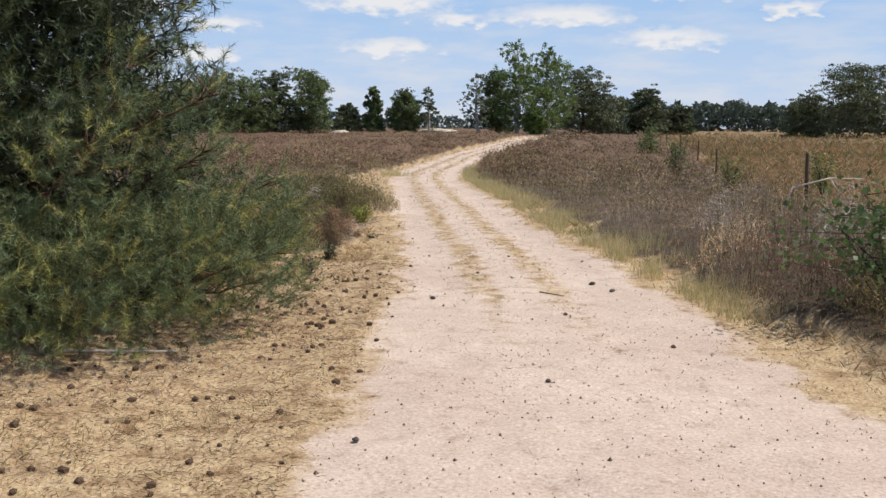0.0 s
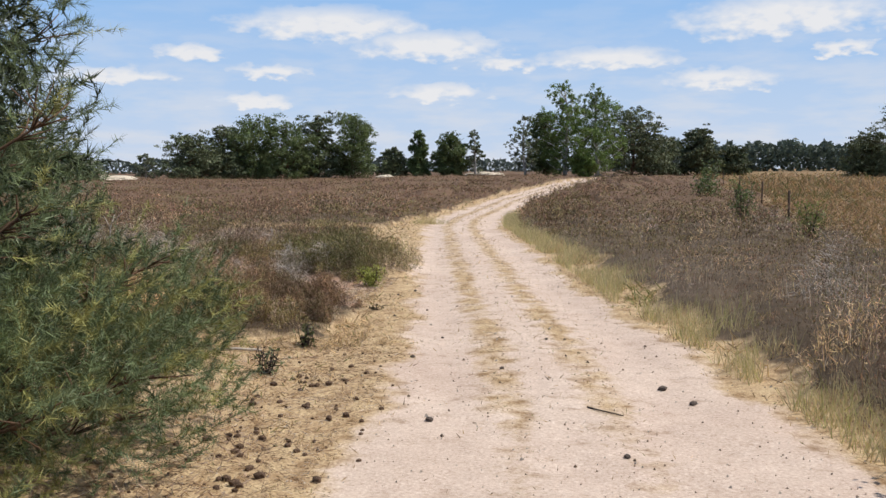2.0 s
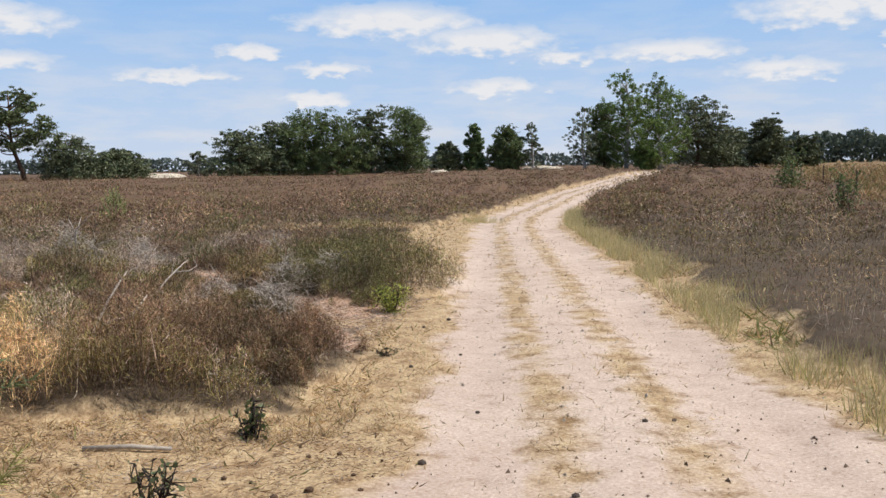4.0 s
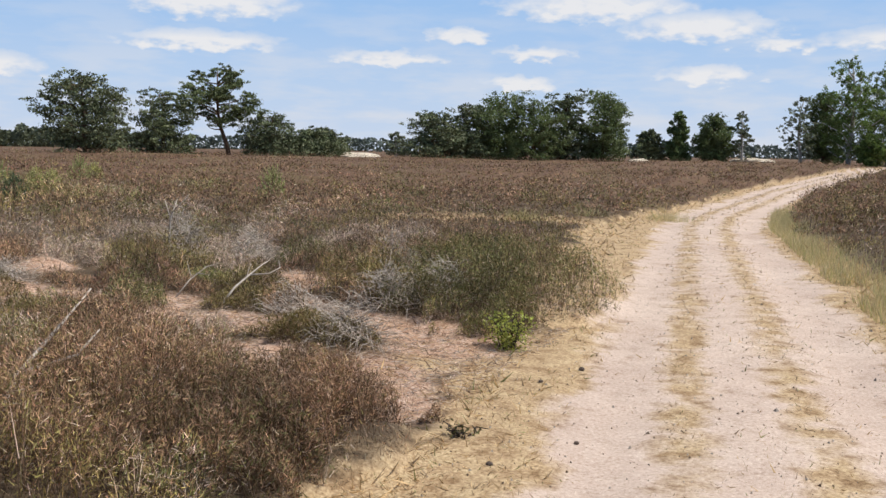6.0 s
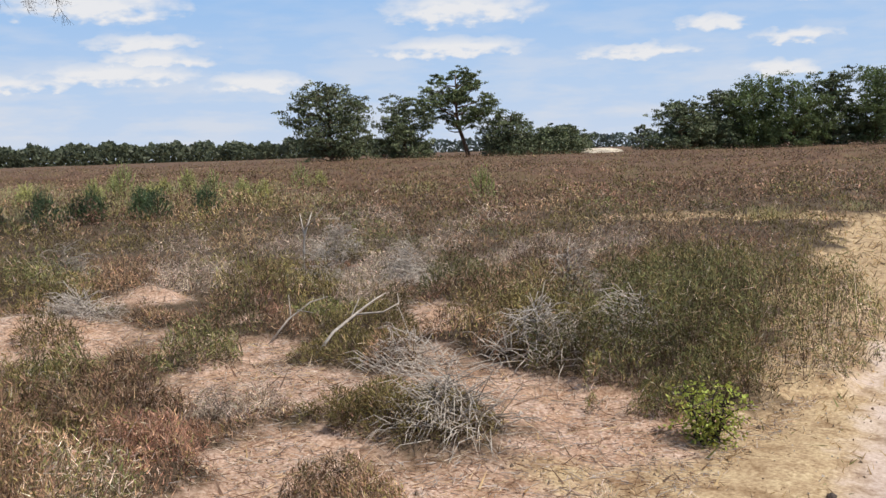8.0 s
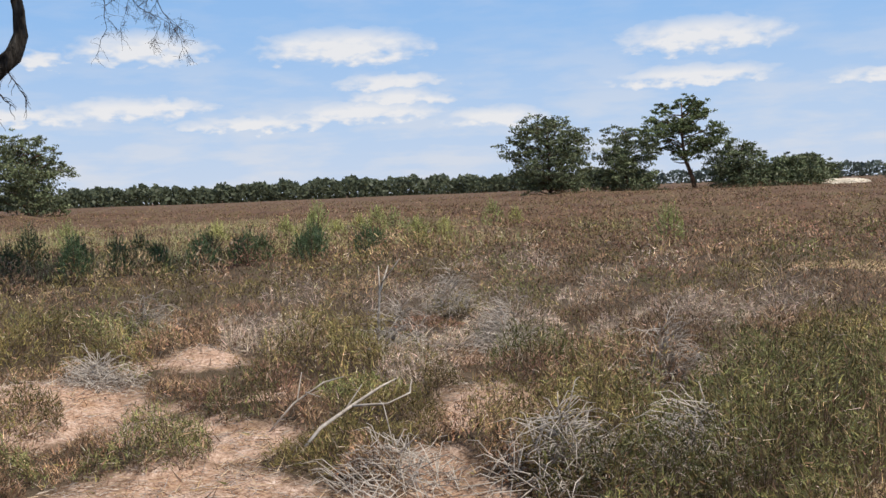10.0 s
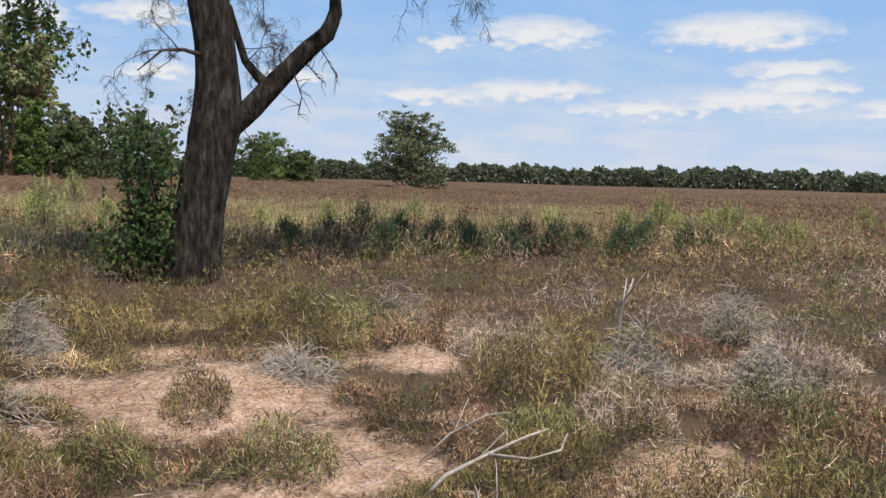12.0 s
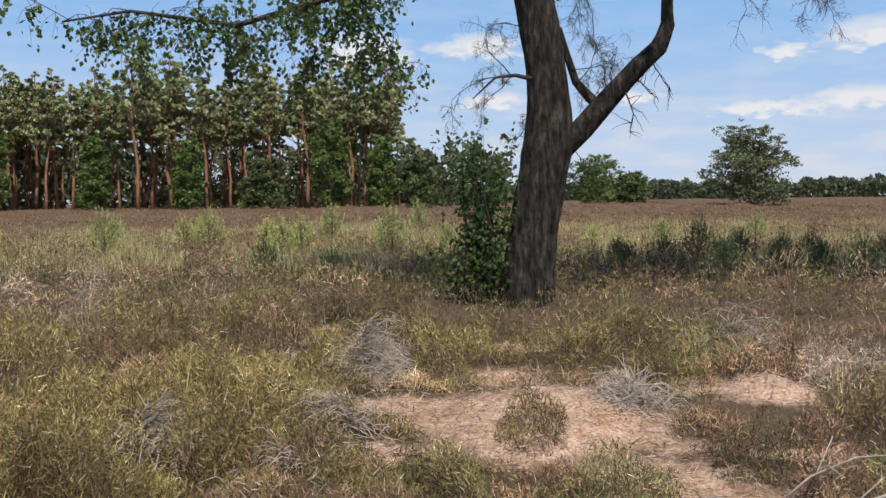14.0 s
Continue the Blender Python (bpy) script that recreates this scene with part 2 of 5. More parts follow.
BARK_BIRCH = solid_material("old_birch_bark", [(0.34, (0.01, 0.008, 0.006)), (0.48, (0.036, 0.029, 0.023)), (0.6, (0.075, 0.063, 0.052)), (0.78, (0.17, 0.155, 0.135))], 17, 1.0, 0.95, (1, 1, 0.28), 0.09)
TWIG = solid_material("dark_twigs", [(0.3, (0.025, 0.018, 0.015)), (0.7, (0.09, 0.07, 0.06))], 30, 0.3, 0.85)
DEAD = solid_material("bleached_wood", [(0.3, (0.34, 0.285, 0.235)), (0.55, (0.54, 0.475, 0.41)), (0.8, (0.7, 0.64, 0.57))], 30, 0.4, 0.8)
WHITE_BARK = solid_material("white_birch_bark", [(0.3, (0.1, 0.08, 0.07)), (0.5, (0.45, 0.43, 0.4)), (0.8, (0.62, 0.6, 0.57))], 5, 0.3, 0.8)
STONE = solid_material("pebble", [(0.3, (0.05, 0.04, 0.033)), (0.7, (0.16, 0.12, 0.1))], 60, 0.5, 0.8)
CONE = solid_material("pine_cone", [(0.3, (0.05, 0.03, 0.02)), (0.7, (0.2, 0.125, 0.08))], 60, 0.5, 0.85)
POST = solid_material("weathered_post", [(0.3, (0.06, 0.04, 0.03)), (0.7, (0.2, 0.14, 0.1))], 25, 0.6, 0.9, (1, 1, 0.15))
WIRE = solid_material("fence_wire", [(0.3, (0.12, 0.12, 0.12)), (0.7, (0.25, 0.24, 0.23))], 20, 0.1, 0.5)
PALE_SAND = solid_material("pale_sand", [(0.3, (0.5, 0.42, 0.32)), (0.7, (0.7, 0.62, 0.5))], 3, 0.4, 0.9)

# ---- shape of the land ----
rng = np.random.default_rng(7)
CENTRE = np.array([(-60, 2.2), (0, 1.2), (3, 1.13), (7, 1.03), (9.5, 0.85), (13.5, 0.38), (16.5, -0.12), (19.5, -0.52), (22, -0.9), (25, -1.32),
                   (29, -1.88), (33, -2.1), (38, -1.95), (47, -1.6), (57, -0.8), (69, 0.4), (85, 2.0), (102, 3.9), (125, 8.0), (160, 20.0)])
HALF = np.array([(-60, 1.35), (7, 1.32), (10, 1.25), (13.5, 1.06), (17, 1.02), (22, 1.0), (30, 0.93), (47, 0.95), (102, 1.2), (160, 1.2)])
# bare litter between the heather: x, y, radius
CLEARINGS = [(-5.8, 16.2, 0.72), (-6.0, 15.85, 0.55), (-4.55, 16.75, 0.42), (-4.9, 16.6, 0.35), (-6.69, 17.14, 0.26), (-3.98, 18.02, 0.42), (-5.4, 19.04, 0.28), (-5.3, 17.32, 0.25),
             (-6.1, 15.4, 0.4), (-6.2, 14.25, 0.34), (-3.95, 16.2, 0.6), (-3.3, 16.5, 0.45), (-2.37, 16.94, 0.5), (-3.94, 17.84, 0.32), (-2.0, 16.5, 0.5), (-3.0, 16.95, 0.4), (-6.46, 17.45, 0.3),
             (-2.1, 15.75, 0.48), (-2.9, 15.6, 0.4), (-1.9, 15.2, 0.42), (-2.6, 15.2, 0.36), (-1.85, 17.0, 0.35), (-3.5, 17.2, 0.3), (-7.1, 15.9, 0.3), (-5.2, 15.35, 0.25), (-8.3, 16.0, 0.3), (-9.2, 14.3, 0.3), (-4.0, 19.6, 0.3)]


def smooth(a, b, v):
    t = np.clip((v - a) / (b - a), 0, 1)
    return t * t * (3 - 2 * t)


_tab = np.random.default_rng(3).random((256, 256))


def vnoise(x, y, scale):
    """Smooth value noise, 0 to 1, with features about scale metres across."""
    x, y = np.asarray(x) / scale + 37.3, np.asarray(y) / scale + 91.7
    xi, yi = np.floor(x).astype(int), np.floor(y).astype(int)
    fx, fy = x - xi, y - yi
    fx, fy = fx * fx * (3 - 2 * fx), fy * fy * (3 - 2 * fy)
    a, b = _tab[xi % 256, yi % 256], _tab[(xi + 1) % 256, yi % 256]
    c, d = _tab[xi % 256, (yi + 1) % 256], _tab[(xi + 1) % 256, (yi + 1) % 256]
    return (a * (1 - fx) + b * fx) * (1 - fy) + (c * (1 - fx) + d * fx) * fy


def across(x, y):
    """Signed distance from the track's centre line, and the track's half width there."""
    return x - np.interp(y, CENTRE[:, 0], CENTRE[:, 1]), np.interp(y, HALF[:, 0], HALF[:, 1])


def zones(x, y):
    """What covers the ground: sand, straw, litter, field and heather, 0 to 1 each."""
    u, half = across(x, y)
    wob = (vnoise(x, y, 0.5) - 0.5) * 0.3 + (vnoise(x, y, 0.17) - 0.5) * 0.16
    a = np.abs(u)
    sand = 1 - smooth(-0.3, 0.26, a - half + wob)
    strips = np.maximum(np.exp(-((u + 0.36) / 0.2) ** 2), np.exp(-((u - 0.26) / 0.2) ** 2)) * smooth(6.5, 13, y)
    sand = sand - 0.72 * strips * (0.55 + 0.8 * vnoise(x, y, 0.16))
    left_w = np.interp(y, [0, 6, 9.8, 11, 12.3, 13.4, 15, 16.2, 17.2, 20, 24, 27, 30, 34, 60], [9, 6, 1.5, 2.6, 2.6, 0.75, 0.62, 0.8, 0.5, 0.75, 1.0, 1.2, 0.9, 0.45, 0.4])
    right_w = np.interp(y, [0, 6, 9, 12, 15, 20, 28, 40, 60], [0.5, 0.55, 0.55, 0.5, 0.55, 0.75, 0.6, 0.35, 0.3])
    verge = np.where(u < 0, left_w, right_w)
    straw = 1 - smooth(-0.2, 0.25, a - half - verge + wob * 1.4)
    spur = np.exp(-((y - (28.2 + (x + 3) * 0.42)) / 0.75) ** 2) * smooth(-9.0, -6.0, x) * smooth(0.3, -0.6, u)
    straw = np.maximum(straw, spur)
    litter = np.zeros_like(x)
    for cx, cy, r in CLEARINGS:
        litter = np.maximum(litter, np.exp(-(((x - cx) ** 2 + (y - cy) ** 2) / r ** 2) ** 1.5))
    litter = litter + (vnoise(x, y, 0.35) - 0.5) * 0.5 * (litter > 0.08)
    under = np.exp(-(((x + 2.6) / 2.0) ** 2 + ((y - 9.2) / 2.2) ** 2) ** 2)
    litter = np.maximum(litter, under * 1.0)
    field = smooth(0, 1.2, x - (4.6 + (y - 15) * 0.108 + (vnoise(x, y, 3) - 0.5) * 1.5)) * smooth(8, 14, y)
    heather = (1 - smooth(0.35, 0.6, straw)) * (1 - smooth(0.25, 0.55, litter)) * (1 - smooth(0.3, 0.7, field)) * (1 - smooth(0.2, 0.5, sand))
    return sand, straw, np.clip(litter, 0, 1), field, heather


# heather bushes that stand out singly: x, y, half lengths, height, and kind of growth (-1: as the moor round it)
BUSHES = [(-2.4, 13.95, 0.98, 0.76, 0.5, 1), (-2.3, 18.7, 0.85, 1.65, 0.56, 5), (-2.9, 20.6, 0.9, 0.9, 0.42, 0), (-4.0, 13.6, 0.8, 0.7, 0.32, -1), (-4.45, 16.42, 0.24, 0.22, 0.33, 5),
          (-4.97, 17.02, 0.22, 0.2, 0.29, 5), (-4.6, 15.64, 0.34, 0.24, 0.26, 5), (-5.46, 16.04, 0.26, 0.18, 0.22, 0), (-2.84, 16.05, 0.24, 0.2, 0.23, 0), (-5.6, 18.0, 0.6, 0.42, 0.42, 0), (-6.9, 16.95, 0.34, 0.32, 0.32, 0),
          (-4.2, 17.5, 0.36, 0.24, 0.26, 0), (-3.66, 18.42, 0.28, 0.22, 0.25, 5), (-4.45, 18.05, 0.16, 0.16, 0.22, 0), (-2.35, 15.35, 0.22, 0.2, 0.2, 1), (-3.8, 15.1, 0.4, 0.34, 0.24, 1), (-3.25, 17.75, 0.4, 0.3, 0.3, 0),
          (-7.9, 16.9, 0.7, 0.6, 0.42, -1), (-8.2, 15.0, 0.8, 0.6, 0.4, -1), (3.0, 13.2, 0.7, 1.2, 0.45, 1), (2.9, 10.8, 0.5, 0.9, 0.42, 3), (3.2, 15.6, 0.6, 0.6, 0.52, 0), (3.5, 17.6, 0.5, 0.6, 0.5, 1),
          (2.5, 16.5, 0.32, 0.4, 0.34, 4), (2.6, 19.0, 0.4, 0.6, 0.4, 4), (4.0, 14.0, 0.5, 0.5, 0.56, 5), (2.9, 21.5, 0.6, 0.6, 0.46, 0), (2.3, 24.0, 0.5, 0.7, 0.42, 1), (3.9, 11.8, 0.45, 0.6, 0.5, 0)]


_hash = np.random.default_rng(5).random((6, 128, 128))
CELL = 0.62


def plants(x, y):
    """The heather plant that stands highest at each place: height over the soil, its middle and two of its random numbers."""
    x, y = np.asarray(x, float), np.asarray(y, float)
    gi, gj = np.floor(x / CELL).astype(int), np.floor(y / CELL).astype(int)
    best = np.zeros_like(x)
    swell = (0.5 + 0.85 * vnoise(x, y, 5.0)) * (1 - 0.5 * np.exp(-(((x + 4.6) / 3.3) ** 2 + ((y - 16.3) / 1.6) ** 2) ** 2))
    swell = swell * (1 + 0.35 * smooth(1.6, 2.6, across(x, y)[0]))
    px, py, ra, rb = x.copy(), y.copy(), np.zeros_like(x), np.zeros_like(x)
    for di in (-1, 0, 1):
        for dj in (-1, 0, 1):
            i, j = (gi + di) % 128, (gj + dj) % 128
            cx, cy = (gi + di + _hash[0, i, j]) * CELL, (gj + dj + _hash[1, i, j]) * CELL
            rad = CELL * (0.44 + 0.46 * _hash[2, i, j])
            top = (0.13 + 0.5 * _hash[3, i, j] ** 1.3) * swell
            d = ((x - cx) ** 2 + (y - cy) ** 2) / rad ** 2
            h = top * np.clip(1 - d, 0, 1) ** 0.4
            m = h > best
            best = np.where(m, h, best)
            px, py = np.where(m, cx, px), np.where(m, cy, py)
            ra, rb = np.where(m, _hash[4, i, j], ra), np.where(m, _hash[5, i, j], rb)
    return best, px, py, ra, rb


def tufts(x, y, cell):
    """The tuft that each place belongs to: its middle, the distance to it in cells, and two random numbers."""
    gi, gj = np.floor(x / cell).astype(int), np.floor(y / cell).astype(int)
    best, cx, cy = np.full_like(x, 9.0), x.copy(), y.copy()
    ra, rb = np.zeros_like(x), np.zeros_like(x)
    for di in (-1, 0, 1):
        for dj in (-1, 0, 1):
            i, j = (gi + di) % 128, (gj + dj) % 128
            mx, my = (gi + di + _hash[1, j, i]) * cell, (gj + dj + _hash[2, j, i]) * cell
            d = np.hypot(x - mx, y - my) / cell
            m = d < best
            best, cx, cy = np.where(m, d, best), np.where(m, mx, cx), np.where(m, my, cy)
            ra, rb = np.where(m, _hash[3, j, i], ra), np.where(m, _hash[4, j, i], rb)
    return cx, cy, best, ra, rb


def canopy(x, y, mask=None):
    """Height of the heather over the soil."""
    h = plants(x, y)[0] + (0.015 + 0.05 * vnoise(x, y, 0.2)) * (0.35 + 0.65 * smooth(8, 20, np.hypot(x + 1, y - 13)))
    h = h * (zones(x, y)[4] if mask is None else mask)
    rough = (vnoise(x, y, 0.3) - 0.5) * 0.6 + (vnoise(x, y, 0.12) - 0.5) * 0.3
    for cx, cy, rx, ry, top, _ in BUSHES:
        d = ((x - cx) / rx) ** 2 + ((y - cy) / ry) ** 2 + rough
        h = np.maximum(h, top * np.clip(1 - d, 0, 1) ** 0.42)
    return h


def land(x, y):
    """Height of the soil."""
    r = np.hypot(x, y - 12)
    u, half = across(x, y)
    z = 0.45 * smooth(18, 85, r) + (vnoise(x, y, 9) - 0.5) * 0.22 * smooth(3, 12, np.abs(u)) + (vnoise(x, y, 30) - 0.5) * 0.35 * smooth(25, 70, r)
    z += 0.16 * smooth(half + 0.2, half + 1.6, u) * smooth(26, 14, y) + 0.1 * smooth(half + 0.4, half + 2.2, -u)
    ruts = np.exp(-((u + 0.72) / 0.26) ** 2) + np.exp(-((u - 0.66) / 0.26) ** 2)
    z -= 0.03 * ruts * smooth(8, 14, y)
    z += (vnoise(x, y, 0.25) - 0.5) * 0.03 + (vnoise(x, y, 0.1) - 0.5) * 0.012
    for cx, cy, r2, hh in ((-6.0, 16.2, 0.5, 0.18), (-6.46, 17.45, 0.3, 0.18), (-4.1, 18.1, 0.5, 0.1)):
        z += hh * np.exp(-((x - cx) ** 2 + (y - cy) ** 2) / r2 ** 2)
    return z


def surface(x, y):
    return land(x, y) + (0.2 + 0.35 * smooth(14, 40, np.hypot(x, y - 12))) * canopy(x, y)


# ---- mesh helpers ----


def mesh_from(name, verts, faces_n, mat, tint=None, smooth_shade=False):
    """A mesh from an array of corners, faces_n corners to each face, every face with its own corners."""
    me = bpy.data.meshes.new(name)
    n = len(verts)
    nf = n // faces_n
    me.vertices.add(n), me.loops.add(n), me.polygons.add(nf)
    me.vertices.foreach_set("co", np.asarray(verts, dtype=np.float32).ravel())
    me.loops.foreach_set("vertex_index", np.arange(n, dtype=np.int32))
    me.polygons.foreach_set("loop_start", np.arange(0, n, faces_n, dtype=np.int32))
    me.update(calc_edges=True)
    if tint is not None:
        c = np.ones((n, 4), dtype=np.float32)
        c[:, :3] = np.repeat(np.asarray(tint), faces_n, axis=0)
        me.attributes.new("tint", "FLOAT_COLOR", "POINT").data.foreach_set("color", c.ravel())
    me.materials.append(mat)
    return me


def unit(v):
    return v / np.maximum(np.linalg.norm(v, axis=1, keepdims=True), 1e-9)


def blades(base, way, width, g):
    """Corners of thin three-cornered blades that start at base and go along way."""
    side = unit(np.cross(way, unit(g.normal(size=way.shape)))) * (np.asarray(width)[:, None] / 2)
    out = np.empty((len(base), 3, 3))
    out[:, 0], out[:, 1], out[:, 2] = base - side, base + side, base + way
    return out.reshape(-1, 3)


def leaf_quads(centre, size, g, droop=0.0, slim=0.7):
    """Corners of four-cornered leaves, turned at random."""
    a = unit(g.normal(size=centre.shape) + np.array((0, 0, -droop)))
    b = unit(np.cross(a, g.normal(size=centre.shape)))
    a, b = a * size[:, None] / 2, b * size[:, None] / 2 * slim
    out = np.empty((len(centre), 4, 3))
    out[:, 0], out[:, 1], out[:, 2], out[:, 3] = centre - a, centre - a * 0.1 + b, centre + a, centre - a * 0.1 - b
    return out.reshape(-1, 3)


def leaf_tris(centre, size, g, slim=0.6):
    """Corners of three-cornered leaf sprays, turned at random."""
    a = unit(g.normal(size=centre.shape))
    b = unit(np.cross(a, g.normal(size=centre.shape)))
    a, b = a * size[:, None] / 2, b * size[:, None] / 2 * slim
    out = np.empty((len(centre), 3, 3))
    out[:, 0], out[:, 1], out[:, 2] = centre - a - b, centre - a * 0.6 + b, centre + a
    return out.reshape(-1, 3)


def tubes(lines, sides=6):
    """One bmesh of tapered tubes. A line: points (x, y, z) and a radius at each."""
    bm = bmesh.new()
    for pts, radii in lines:
        pts = [Vector(p) for p in pts]
        rings = []
        for i, p in enumerate(pts):
            d = (pts[min(i + 1, len(pts) - 1)] - pts[max(i - 1, 0)]).normalized()
            s = d.cross(Vector((0.31, 0.87, 0.38))).normalized()
            t = d.cross(s)
            rings.append([bm.verts.new(p + (s * math.cos(k * math.tau / sides) + t * math.sin(k * math.tau / sides)) * radii[i]) for k in range(sides)])
        for a, b in zip(rings, rings[1:]):
            for k in range(sides):
                bm.faces.new((a[k], a[(k + 1) % sides], b[(k + 1) % sides], b[k])).smooth = True
        if radii[-1] > 0.002:
            bm.faces.new(rings[-1])
        if radii[0] > 0.002:
            bm.faces.new(rings[0][::-1])
    return bm


def bm_mesh(name, bm, mat):
    me = bpy.data.meshes.new(name)
    bm.to_mesh(me)
    bm.free()
    me.materials.append(mat)
    return me


def part(name, me, parent, label=""):
    ob = new(name, me)
    ob.parent = parent
    return tagged(ob, label)


def root(name, at, label, category, group="", kind=""):
    ob = new(name)
    ob.location = at
    return tagged(ob, label, category, group, kind)


def bent(p0, p1, n, wob, g, sag=0.0):
    """A wandering line of n points from p0 to p1."""
    p0, p1 = np.array(p0, float), np.array(p1, float)
    t = np.linspace(0, 1, n)[:, None]
    line = p0 + (p1 - p0) * t
    off = np.cumsum(g.normal(size=(n, 3)), axis=0) * wob * np.sin(t * math.pi * 0.9)
    line = line + off
    line[:, 2] -= sag * (t[:, 0] ** 2)
    line[0] = p0
    return line


def taper(r0, r1, n, power=1.0):
    return [r0 + (r1 - r0) * (i / (n - 1)) ** power for i in range(n)]


# ---- ground and track: one sheet ----


def axis(lo, hi, step, far):
    inner = np.arange(lo, hi + step / 2, step)
    grow = step * np.cumsum(1.16 ** np.arange(1, 70))
    grow = grow[grow < far]
    return np.concatenate([(lo - grow)[::-1], inner, hi + grow])


def build_ground():
    xs, ys = axis(-13, 7.5, 0.1, 3500), axis(1, 37, 0.1, 3500)
    X, Y = np.meshgrid(xs, ys)
    x, y = X.ravel(), Y.ravel()
    sand, straw, litter, field, heather = zones(x, y)
    z = surface(x, y)
    nx, ny = len(xs), len(ys)
    i = np.arange(nx * ny).reshape(ny, nx)
    quads = np.stack([i[:-1, :-1], i[:-1, 1:], i[1:, 1:], i[1:, :-1]], axis=-1).reshape(-1, 4)
    cx, cy = x[quads].mean(axis=1), y[quads].mean(axis=1)
    u, half = across(cx, cy)
    on_track = (np.abs(u) < half + 0.05) & (cy > -30) & (cy < 150)
    r = np.hypot(x, y - 12)
    masks = {"sand": sand * smooth(170, 140, y), "straw": straw * smooth(150, 100, r), "litter": litter, "field": field, "far": smooth(10, 40, r)}
    for name, sel, label, cat in (("ground", ~on_track, "heathland soil with dry straw verges and bare reddish litter", "ground"),
                                  ("sand_track", on_track, "pale pinkish sand track with two wheel ruts and grassy strips", "road")):
        q = quads[sel]
        used, inv = np.unique(q, return_inverse=True)
        inv = inv.reshape(-1, 4).astype(np.int32)
        me = bpy.data.meshes.new(name)
        me.vertices.add(len(used)), me.loops.add(inv.size), me.polygons.add(len(inv))
        me.vertices.foreach_set("co", np.stack([x[used], y[used], z[used]], axis=1).astype(np.float32).ravel())
        me.loops.foreach_set("vertex_index", inv.ravel())
        me.polygons.foreach_set("loop_start", np.arange(0, inv.size, 4, dtype=np.int32))
        me.update(calc_edges=True)
        me.polygons.foreach_set("use_smooth", np.ones(len(inv), dtype=bool))
        for k, v in masks.items():
            me.attributes.new(k, "FLOAT", "POINT").data.foreach_set("value", v[used].astype(np.float32))
        me.materials.append(GROUND)
        tagged(new(name, me), label, cat, kind="structure")


build_ground()

# ---- heather and grass ----
OLIVE, BROWN, GREY, RUST, STRAW, MOSS = (np.array(c) for c in ((0.212, 0.186, 0.075), (0.285, 0.196, 0.13), (0.52, 0.45, 0.385), (0.26, 0.16, 0.115), (0.55, 0.43, 0.26), (0.15, 0.163, 0.066)))


def heather_kinds(x, y, g):
    """0 olive, 1 brown, 2 grey dead, 3 rust, 4 straw grass, 5 moss green: by plant, with strays mixed in."""
    _, px, py, ra, rb = plants(x, y)
    r = np.hypot(px + 1, py - 14)
    n1, n3 = vnoise(px, py, 2.4), vnoise(px, py + 80, 8)
    far = smooth(9, 30, r)
    right = smooth(0.5, 2.0, across(px, py)[0])
    west = smooth(0.35, 0.65, n3)
    w = np.stack([1.2 * smooth(0.25, 0.65, n1) * (1 - 0.6 * far) + 0.16 + 0.3 * right,
                  0.5 + 0.45 * far + 0.2 * right,
                  0.21 * (1 - 0.85 * far) + 0.05 * right + 1.2 * np.exp(-((px + 5.4) / 2.3) ** 2 - ((py - 19.9) / 1.5) ** 2),
                  0.1 + 0.34 * far + 0.3 * far * west + 0.12 * right,
                  0.05 + 0.32 * right + 0.03 * far,
                  0.38 * smooth(0.45, 0.8, 1 - n1) * (1 - far) + 0.06], axis=1)
    w = np.cumsum(w / w.sum(axis=1, keepdims=True), axis=1)
    pick = (ra[:, None] > w).sum(axis=1).clip(0, 5)
    for cx, cy, rx, ry, top, own in BUSHES:
        if own < 0:
            continue
        inside = ((x - cx) / rx) ** 2 + ((y - cy) / ry) ** 2 < 1.2
        pick = np.where(inside & (g.random(len(x)) < 0.78), own, pick)
        if own == 1:
            pick = np.where(inside & (vnoise(x, y, 0.4) > 0.6), np.where(g.random(len(x)) < 0.6, 5, 2), pick)
    stray = g.random(len(x)) < 0.2
    pick = np.where(stray, g.choice(6, len(x), p=(0.32, 0.36, 0.16, 0.06, 0.04, 0.06)), pick)
    pale = ((pick == 2) | (pick == 4)) & (g.random(len(x)) < 0.8 * smooth(8, 22, np.hypot(x + 1, y - 14)))
    pick = np.where(pale, g.choice(4, len(x), p=(0.35, 0.45, 0.0, 0.2)), pick)
    return pick, rb


def scatter(cx, cy, n, rmin, rmax, a0, a1, g):
    """Places that thin out with distance from (cx, cy)."""
    r = np.exp(g.uniform(math.log(rmin), math.log(rmax), n))
    a = np.radians(g.uniform(a0, a1, n))
    return cx + r * np.sin(a), cy + r * np.cos(a), r


